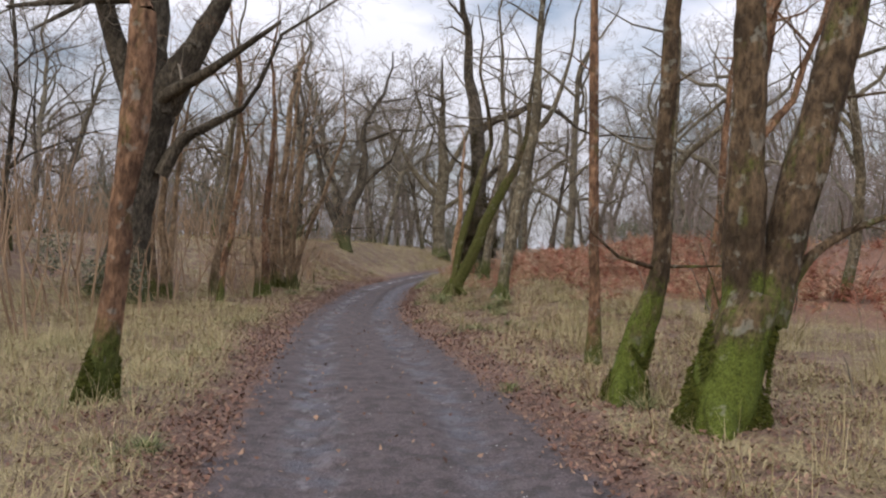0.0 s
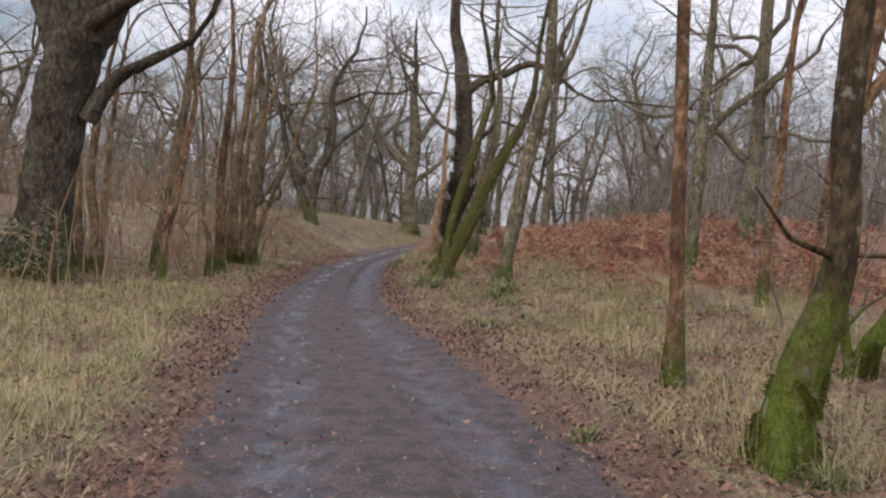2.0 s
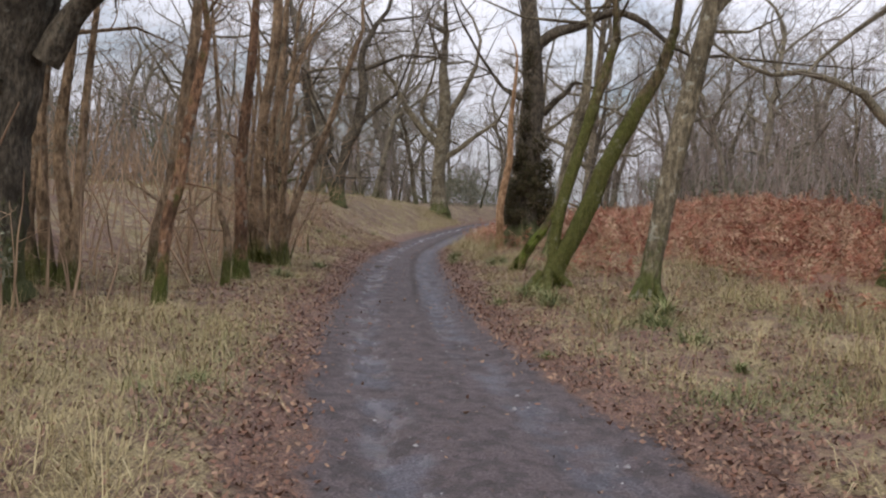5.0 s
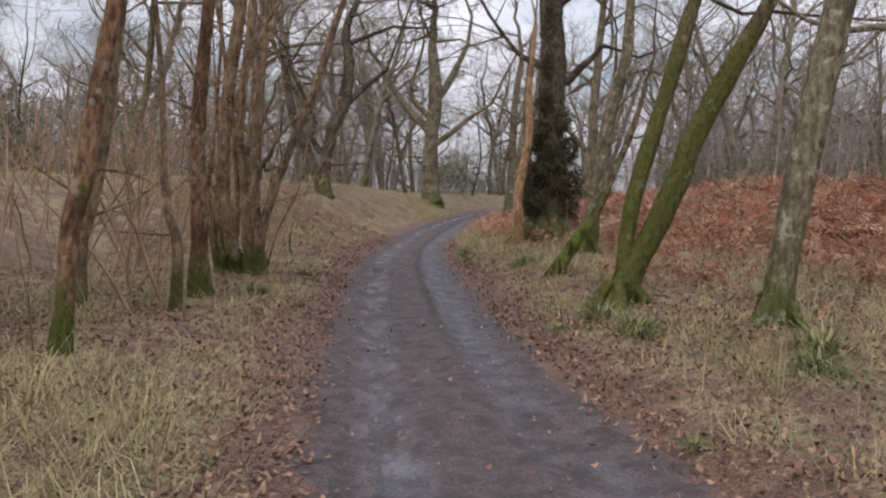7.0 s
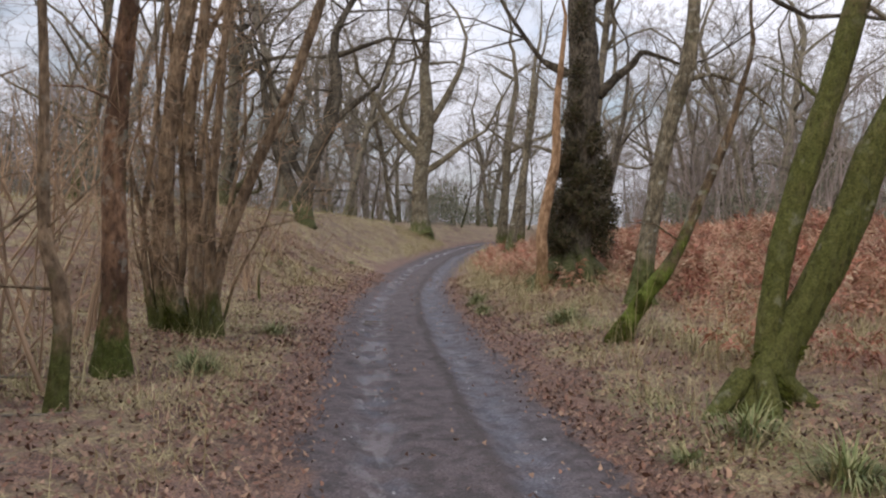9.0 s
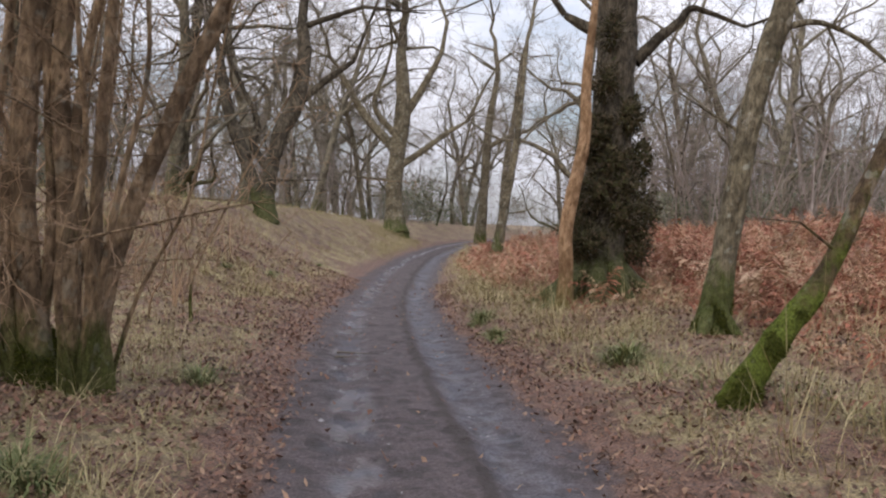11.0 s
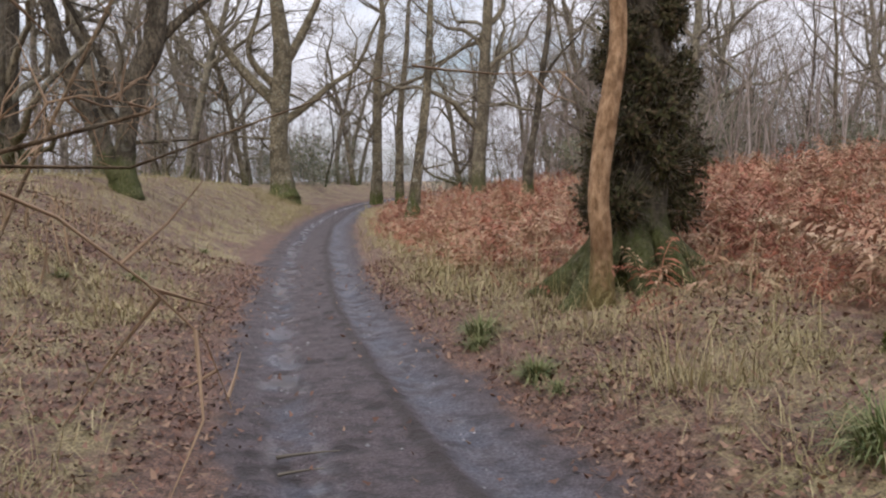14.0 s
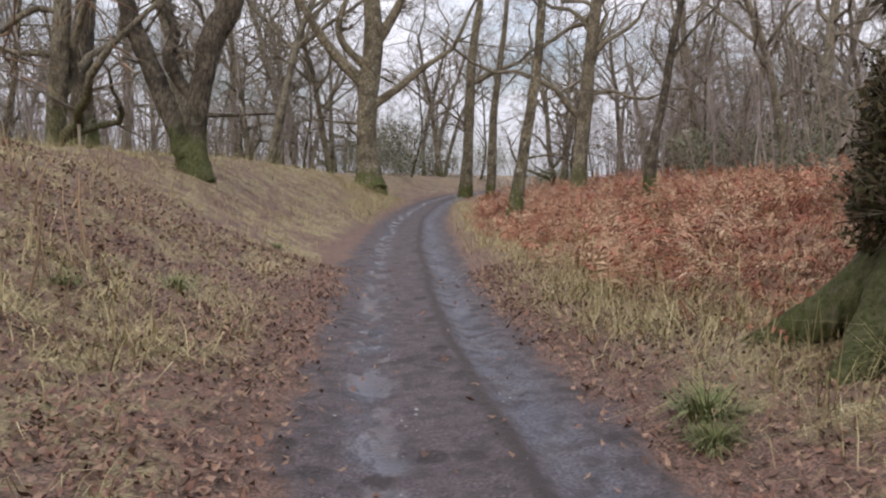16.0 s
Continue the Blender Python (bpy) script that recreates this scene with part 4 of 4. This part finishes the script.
def clearing_edge(rng):
    while True:
        x, y = rng.uniform(8, 48), rng.uniform(18, 70)
        if x > float(smooth_interp(y, ER)) + np.interp(y, [18, 30, 60], [17, 14, 8]):
            return x, y


def left_region(rng):
    while True:
        x, y = rng.uniform(-18, -4.0), rng.uniform(7, 34)
        l = float(smooth_interp(y, EL))
        if x < l - np.interp(y, [7, 14, 22, 26, 34], [3.2, 2.6, 1.4, 3.0, 7]):
            return x, y


def right_region(rng):
    return rng.uniform(3.2, 14), rng.uniform(6.5, 17) + 0.0


thicket("far_brush", "dim bare brush between far trees", 17000, far_region, 4.2, TWIG, 5, 0.01)
thicket("far_poles", "dim tall thin stems of far woodland", 14000, distant_region, 8.0, TWIG_BIRCH, 15, 0.014)
thicket("birch_scrub", "purplish birch scrub behind the bracken", 12000, clearing_edge, 6.5, TWIG_BIRCH, 16, 0.008)
thicket("hazel_brush", "brown hazel brush and thin shoots", 6500, left_region, 2.6, TWIG_HAZEL, 6)
def bank_region(rng):
    return rng.uniform(-7.5, -4.3), rng.uniform(25, 32)


thicket("bank_shoots", "thin bare shoots rising from littered bank", 900, bank_region, 0.8, TWIG_HAZEL, 9, 0.003)
thicket("field_brush", "sparse thin shoots in rough grass", 420, right_region, 1.4, TWIG, 8)


# ---------- plants on the ground ----------
def scatter(rng, n, x0, x1, y0, y1, keep):
    """About n places in a rectangle where keep(x, y) (0 to 1) allows."""
    x, y = rng.uniform(x0, x1, n), rng.uniform(y0, y1, n)
    ok = rng.uniform(0, 1, n) < keep(x, y)
    return x[ok], y[ok]


def blades(name, x, y, lengths, widths, material, label, seed, flop=1.0, category="grass", kind="stuff", turn=None):
    """Bent blades, each of three pieces."""
    rng = np.random.default_rng(seed)
    n = len(x)
    z = height(x, y) - 0.01
    a = rng.uniform(0, 2 * np.pi, n) if turn is None else turn
    L, W = lengths, widths
    lean = np.clip(rng.normal(0.8, 0.35, n) * flop, 0.08, 1.7)
    P = np.stack([x, y, z], -1)
    d = np.stack([np.cos(a), np.sin(a), np.zeros(n)], -1)
    s = np.stack([-np.sin(a), np.cos(a), np.zeros(n)], -1) * W[:, None] / 2
    up = np.array([0, 0, 1.0])
    p1 = P + (d * np.sin(lean * 0.72)[:, None] + up * np.cos(lean * 0.72)[:, None]) * (L * 0.45)[:, None]
    p2 = p1 + (d * np.sin(lean * 1.3)[:, None] + up * np.cos(lean * 1.3)[:, None]) * (L * 0.35)[:, None]
    p3 = p2 + (d * np.sin(lean * 2.0)[:, None] + up * np.cos(lean * 2.0)[:, None]) * (L * 0.3)[:, None]
    p3[:, 2] = np.maximum(p3[:, 2], z + 0.015)
    V = np.stack([P - s, P + s, p1 + s * 0.9, p1 - s * 0.9, p3 + s * 0.2, p3 - s * 0.2], 1).reshape(-1, 3)
    o = (np.arange(n) * 6)[:, None]
    F = np.concatenate([o + np.array([[0, 1, 2, 3]]), o + np.array([[3, 2, 4, 5]])])
    me = array_mesh(name, V, F, material)
    return tagged(new(name, me), label, category, kind=kind)


def verge(x, y):
    l, r = smooth_interp(y, EL), smooth_interp(y, ER)
    return np.maximum(l - x, x - r)


def tuft_field(name, label, n, box, per, size, material, keep, seed, flop=1.0, spread=0.09):
    """Grass that grows in tufts."""
    rng = np.random.default_rng(seed)
    cx, cy = scatter(rng, n, *box, keep)
    cs = np.clip(np.exp(rng.normal(-0.15, 0.4, len(cx))), 0.35, 2.0)
    ox, oy = rng.normal(0, spread, len(cx) * per), rng.normal(0, spread, len(cx) * per)
    x, y = np.repeat(cx, per) + ox, np.repeat(cy, per) + oy
    lie = np.repeat(rng.uniform(0, 6.28, len(cx)), per)
    turn = np.arctan2(oy + 0.09 * np.sin(lie), ox + 0.09 * np.cos(lie)) + rng.normal(0, 0.45, len(x))
    L = np.repeat(cs, per) * size * rng.uniform(0.5, 1.25, len(x))
    return blades(name, x, y, L, rng.uniform(0.003, 0.0065, len(x)) * (1 + 0.5 * (y > 28)), material, label, seed + 1, flop, turn=turn)


def grass_here(x, y):
    e = verge(x, y)
    p = 0.6 * patchy(x, y, 0.5, 4.0) + 0.9 * patchy(x, y, 1.5, 9.0)
    return step((e - 0.3) / 0.5) * (0.1 + 0.9 * step((p + 0.08) / 0.4)) * (1 - 0.75 * fern_cover(x, y))


def grass_left(x, y):
    late = 1 - 0.4 * step((y - 17) / 6)
    return np.maximum(grass_here(x, y), 0.75 * step((verge(x, y) - 0.5) / 0.4) * step((17 - y) / 3)) * late


def tall_straw(x, y):
    """Long bleached grass standing in loose stands among the trees and along the bracken's edge."""
    e = x - smooth_interp(y, ER)
    p = patchy(x, y, 0.7, 17.0)
    return step((e - 0.6) / 0.5) * step((p - 0.02) / 0.25) * (1 - 0.8 * fern_cover(x, y))


tuft_field("tall_straw", "long bleached grass stalks standing in loose stands", 2600, (-1.2, 7, 4, 36), 20, 0.5, STRAW, tall_straw, 25, 0.95, 0.11)
tuft_field("verge_grass", "pale straw winter grass lying over on the verge", 8000, (-8, -1.0, 3, 30), 26, 0.29, STRAW, grass_left, 21, 1.75, 0.1)
tuft_field("rough_grass", "pale straw winter grass among bare trees", 8500, (-1.2, 8, 3, 32), 26, 0.29, STRAW, grass_here, 22, 1.65, 0.1)
def green_patch(x, y):
    return step((verge(x, y) - 0.35) / 0.4) * step((patchy(x, y, 0.8, 23.0) - 0.0) / 0.25) * (1 - fern_cover(x, y))


tuft_field("olive_grass", "low olive-green grass round the mossy trees", 2300, (-0.8, 4.5, 11, 23), 20, 0.2, GREEN, green_patch, 26, 1.7, 0.12)
tuft_field("green_verge", "low green grass on the near verge", 1500, (-5, -1.2, 3, 16), 18, 0.18, GREEN, green_patch, 27, 1.7, 0.1)
tuft_field("bank_grass", "short bleached grass covering the bank", 11000, (-12, 2, 27, 58), 9, 0.22, STRAW, lambda x, y: np.maximum(grass_here(x, y), 0.6 * step((verge(x, y) - 0.4) / 0.5)), 23, 1.6, 0.16)
tuft_field("field_grass", "bleached grass among the bracken", 8000, (-1.5, 14, 26, 56), 9, 0.4, STRAW, lambda x, y: step((verge(x, y) - 0.15) / 0.3) * (0.9 - 0.8 * fern_cover(x, y)), 24, 1.2, 0.14)


def leaf_litter(name, label, n, box, keep, seed):
    """Curled fallen leaves lying on the ground."""
    rng = np.random.default_rng(seed)
    x, y = scatter(rng, n, *box, keep)
    n = len(x)
    z = height(x, y) + rng.uniform(0.006, 0.04, n)
    a, L, W = rng.uniform(0, 6.28, n), rng.uniform(0.03, 0.065, n), rng.uniform(0.016, 0.034, n)
    d = np.stack([np.cos(a), np.sin(a), rng.normal(0, 0.4, n)], -1) * L[:, None] / 2
    s = np.stack([-np.sin(a), np.cos(a), rng.normal(0, 0.5, n)], -1) * W[:, None] / 2
    c = np.stack([x, y, z], -1)
    curl = np.stack([np.zeros(n), np.zeros(n), rng.uniform(0.0, 0.02, n)], -1)
    V = np.stack([c - d + curl, c + s - d * 0.1, c + d + curl, c - s + d * 0.1], 1).reshape(-1, 3)
    F = np.arange(n * 4).reshape(n, 4)
    return tagged(new(name, array_mesh(name, V, F, LEAF, smooth=False)), label, "leaves", kind="stuff")


def litter_here(x, y):
    e = verge(x, y)
    p = patchy(x, y, 0.8, 14.0)
    rim = 0.85 * np.exp(-((e - 0.2) / np.where(e < 0.2, 0.2, 0.42)) ** 2) * (0.55 + 0.9 * np.clip(p + 0.3, 0, 1))
    turf = 1 - 0.75 * step((16 - y) / 5) * (x < smooth_interp(y, EL))
    return np.clip(rim + turf * step((e - 0.3) / 0.4) * (0.34 + 0.5 * step((p + 0.05) / 0.35)) + 0.012, 0, 1) * (1 - 0.6 * fern_cover(x, y))


leaf_litter("leaf_litter", "damp reddish-brown fallen leaves along the track", 260000, (-7, 4.5, 3.5, 34), litter_here, 31)


def bracken(name, label, n, box, seed, tall=0.42, wide=1.0):
    """Dead bracken in mounds: arching broken stalks with drooping side leaflets."""
    rng = np.random.default_rng(seed)
    x, y = scatter(rng, n, *box, lambda a, b: fern_cover(a, b) * step((patchy(a, b, 0.5, 2.0) + 0.6) / 0.5))
    n = len(x)
    mound = 0.75 + 0.9 * np.clip(patchy(x, y, 0.55, 6.0) + 0.6 * patchy(x, y, 1.6, 8.0), -0.35, 0.7)
    L = tall * mound * rng.uniform(0.55, 1.35, n)
    z, a, lean = height(x, y), rng.uniform(0, 6.28, n), rng.uniform(0.25, 1.5, n)
    d, s = np.stack([np.cos(a), np.sin(a), 0 * a], -1), np.stack([-np.sin(a), np.cos(a), 0 * a], -1)
    up = np.array([0, 0, 1.0])
    spine = []
    for t in np.linspace(0, 1, 6):
        p = np.stack([x, y, z], -1) + d * (t * L * 0.85 * (0.35 + lean * 0.7 * t))[:, None] + up * (L * t * (1.1 - 0.62 * lean * t))[:, None]
        p[:, 2] = np.maximum(p[:, 2], z + 0.03)
        spine.append(p)
    quads = []
    w = s * 0.0045 * wide
    for j in (0, 1, 3):
        e = min(5, j + (1 if j == 0 else 2))
        quads.append(np.stack([spine[j] - w, spine[j] + w, spine[e] + w * 0.7, spine[e] - w * 0.7], 1))
    for j in range(1, 5):
        for sign in (1, -1):
            for half in (0.0, 0.33, 0.67):
                q = spine[j] + (spine[j + 1] - spine[j]) * half
                reach = (L * 0.3 * (1.12 - (j + half) / 5.6) * rng.uniform(0.6, 1.3, n))[:, None]
                tip = q + s * sign * reach + d * reach * 0.35 - up * reach * rng.uniform(-0.1, 0.9, (n, 1))
                broad = (spine[j + 1] - spine[j]) * 0.05 * wide + rng.normal(0, 0.0045 * wide, (n, 3))
                mid = (q + tip) / 2 + up * 0.02
                quads.append(np.stack([q - broad * 0.4, mid - broad, tip, mid + broad], 1))
    V = np.stack(quads, 1).reshape(-1, 3)
    tone = np.mod(0.5 + 0.55 * patchy(x, y, 0.9, 12.0) + rng.normal(0, 0.16, n), 1.0)
    tone = np.repeat(tone, len(quads) * 4)
    return tagged(new(name, array_mesh(name, V, np.arange(len(V)).reshape(-1, 4), FERN, {"tone": tone}, smooth=False)), label, "bracken", kind="stuff")


bracken("bracken_near", "dead rust-red bracken fronds beside the track", 21000, (-1.0, 10, 16, 46), 41, 0.58)
bracken("bracken_far", "dead rust-red bracken across the clearing", 8500, (2, 32, 0, 72), 42, 0.62, 1.5)


def ivy(label):
    """Dark ivy and burr growth in lumps round the oak's trunk, each lump a part."""
    rng = np.random.default_rng(51)
    x, y = IVY_LUMPS[0][:2]
    base = new("ivy")
    base.location = (x, y, float(height(np.float64(x), np.float64(y))))
    bpy.context.view_layer.update()
    for (x, y, z, r, h, n) in IVY_LUMPS:
        v = rng.normal(0, 1, (n, 3))
        v /= np.linalg.norm(v, axis=1, keepdims=True)
        uneven = 0.8 + 0.25 * np.sin(5 * v[:, :1] + x * 9) * np.sin(6 * v[:, 2:] + z * 7)
        c = np.array([x, y, z]) + v * np.array([r, r, h]) * rng.uniform(0.6, 1.08, (n, 1)) * uneven
        t = np.cross(v, rng.normal(0, 1, (n, 3)))
        t /= np.linalg.norm(t, axis=1, keepdims=True)
        b = np.cross(v, t) + v * rng.normal(0, 0.7, (n, 1)) - np.array([0, 0, 0.4])
        L = rng.uniform(0.014, 0.032, n)[:, None]
        V = np.stack([c - b * L, c + t * L * 0.55, c + b * L * 1.3, c - t * L * 0.55], 1).reshape(-1, 3)
        clump = tagged(part("clump", array_mesh("clump", V, np.arange(n * 4).reshape(n, 4), IVY, smooth=False), base), kind="stuff")
        shoots = [shoot(rng, np.array([x, y, z]) + d * np.array([r, r, h]) * 0.55, d + np.array([0, 0, 0.25]), r * rng.uniform(0.45, 0.9), 0.004, 0.2, 0.0, 3) for d in v[:: max(1, n // 90)]]
        tagged(part("burr_growth", tube_mesh("burr_growth", shoots, TWIG, 3, 0, 0.0, 1), clump), kind="stuff")
    return tagged(base, label, "ivy")


def evergreens(name, label, places, seed, leaf=1.0, density=120):
    """Low dim evergreen bushes: uneven heaps of small leaves with gaps."""
    rng = np.random.default_rng(seed)
    C = []
    for x, y, r, h in places:
        z = float(height(np.float64(x), np.float64(min(y, 110))))
        for _ in range(7):
            n = int(density * r)
            c = np.array([x + rng.normal(0, r * 0.6), y + rng.normal(0, r * 0.6), z + rng.uniform(0.1, 0.85) * h])
            v = rng.normal(0, 1, (n, 3))
            v /= np.linalg.norm(v, axis=1, keepdims=True)
            C.append(c + v * np.array([r * 0.55, r * 0.55, h * 0.32]) * rng.uniform(0.5, 1.1, (n, 1)))
    c = np.concatenate(C)
    n = len(c)
    t, b = rng.normal(0, 1, (n, 3)), rng.normal(0, 1, (n, 3))
    L = leaf * rng.uniform(0.03, 0.075, (n, 1))
    V = np.stack([c - b * L, c + t * L * 0.6, c + b * L, c - t * L * 0.6], 1).reshape(-1, 3)
    return tagged(new(name, array_mesh(name, V, np.arange(n * 4).reshape(n, 4), HOLLY, smooth=False)), label, "bush", kind="stuff")


brng = np.random.default_rng(91)
bushes = []
while len(bushes) < 85:
    bx, by = far_region(brng)
    if by > 42 and (bx > 0 or brng.uniform() < 0.4):
        bushes.append((bx, by, brng.uniform(1.2, 2.8), brng.uniform(1.6, 4.6)))
evergreens("evergreen_scrub", "dim grey-green evergreen scrub under far trees", bushes, 92, 0.7, 165)
evergreens("ivy_bush", "green ivy bush at the foot of the old oak", [(-6.75, 15.4, 0.55, 1.3)], 93, 0.4, 500)
ivy("dense dark ivy clinging round the oak trunk")


def tussock_mesh(seed, n=170, size=0.34):
    rng = np.random.default_rng(seed)
    a, rad = rng.uniform(0, 6.28, n), np.abs(rng.normal(0, 0.09, n))
    x, y = rad * np.cos(a), rad * np.sin(a)
    L, W = size * rng.uniform(0.5, 1.2, n), rng.uniform(0.004, 0.008, n)
    a = a + rng.normal(0, 0.5, n)
    lean = rng.uniform(0.35, 1.5, n)
    d, up = np.stack([np.cos(a), np.sin(a), 0 * a], -1), np.array([0, 0, 1.0])
    s = np.stack([-np.sin(a), np.cos(a), 0 * a], -1) * W[:, None]
    P = np.stack([x, y, 0 * x - 0.02], -1)
    p1 = P + (d * np.sin(lean * 0.6)[:, None] + up * np.cos(lean * 0.6)[:, None]) * (L * 0.5)[:, None]
    p2 = p1 + (d * np.sin(lean * 1.6)[:, None] + up * np.cos(lean * 1.6)[:, None]) * (L * 0.5)[:, None]
    V = np.stack([P - s, P + s, p1 + s * 0.8, p1 - s * 0.8, p2 + s * 0.1, p2 - s * 0.1], 1).reshape(-1, 3)
    o = (np.arange(n) * 6)[:, None]
    return array_mesh("grass_tussock", V, np.concatenate([o + np.array([[0, 1, 2, 3]]), o + np.array([[3, 2, 4, 5]])]), GREEN)


tussocks = [tussock_mesh(61), tussock_mesh(62, 220, 0.42), tussock_mesh(63, 140, 0.26)]
for i, (x, y, size) in enumerate(TUSSOCKS):
    ob = tagged(new("grass_tussock", tussocks[i % 3]), "green grass tussock on the littered verge", "grass", "green tussocks by the track")
    ob.matrix_basis = pose(x, y, float(height(np.float64(x), np.float64(y))), 0, 0, i * 77) @ Matrix.Diagonal((size * 0.75, size * 0.75, size * 0.55, 1))


def grit():
    """Pale chips and small stones pressed into the track."""
    rng = np.random.default_rng(71)
    x, y = scatter(rng, 5200, -3.2, 2.2, 3, 34, lambda a, b: step(-verge(a, b) / 0.25) * 0.8)
    n = len(x)
    r = rng.uniform(0.004, 0.013, n) * np.where(rng.uniform(0, 1, n) > 0.97, 2.0, 1.0)
    c = np.stack([x, y, height(x, y) - 0.014 + r * 0.2], -1)
    o = np.array([(1, 0, 0), (0, 1, 0), (-1, 0, 0), (0, -1, 0), (0, 0, 0.75)], float)
    V = c[:, None, :] + o[None] * r[:, None, None] * rng.uniform(0.6, 1.3, (n, 5, 1))
    k = (np.arange(n) * 5)[:, None]
    F = np.concatenate([k + np.array([[a, b, 4]]) for a, b in ((0, 1), (1, 2), (2, 3), (3, 0))])
    tagged(new("track_grit", array_mesh("track_grit", V.reshape(-1, 3), F, STONE, smooth=False)), "pale stone chips pressed into the track", "stones", kind="stuff")


grit()


def stick(x, y, angle, length, r, seed):
    rng = np.random.default_rng(seed)
    z = float(height(np.float64(x), np.float64(y))) + r * 0.6
    way = np.array([math.cos(angle), math.sin(angle), 0.04])
    line = shoot(rng, np.array([x, y, z]), way, length, r, 0.08, 0.0, 8)
    line[:, 2] = height(line[:, 0], line[:, 1]) + line[:, 3] * 0.8 - 0.01
    side = branches(rng, [line], 1, 1.5, 0.15, 0.0, 0.3, 0.3, 0.6) if length > 0.6 else []
    return tagged(new("fallen_branch", tube_mesh("fallen_branch", [line] + side, TWIG, 6, z, 0.5, seed)), "dead fallen branch lying on leaf litter", "branch", "fallen branches")


for i, (x, y, a, length, r) in enumerate(STICKS):
    stick(x, y, a, length, r, 300 + i)
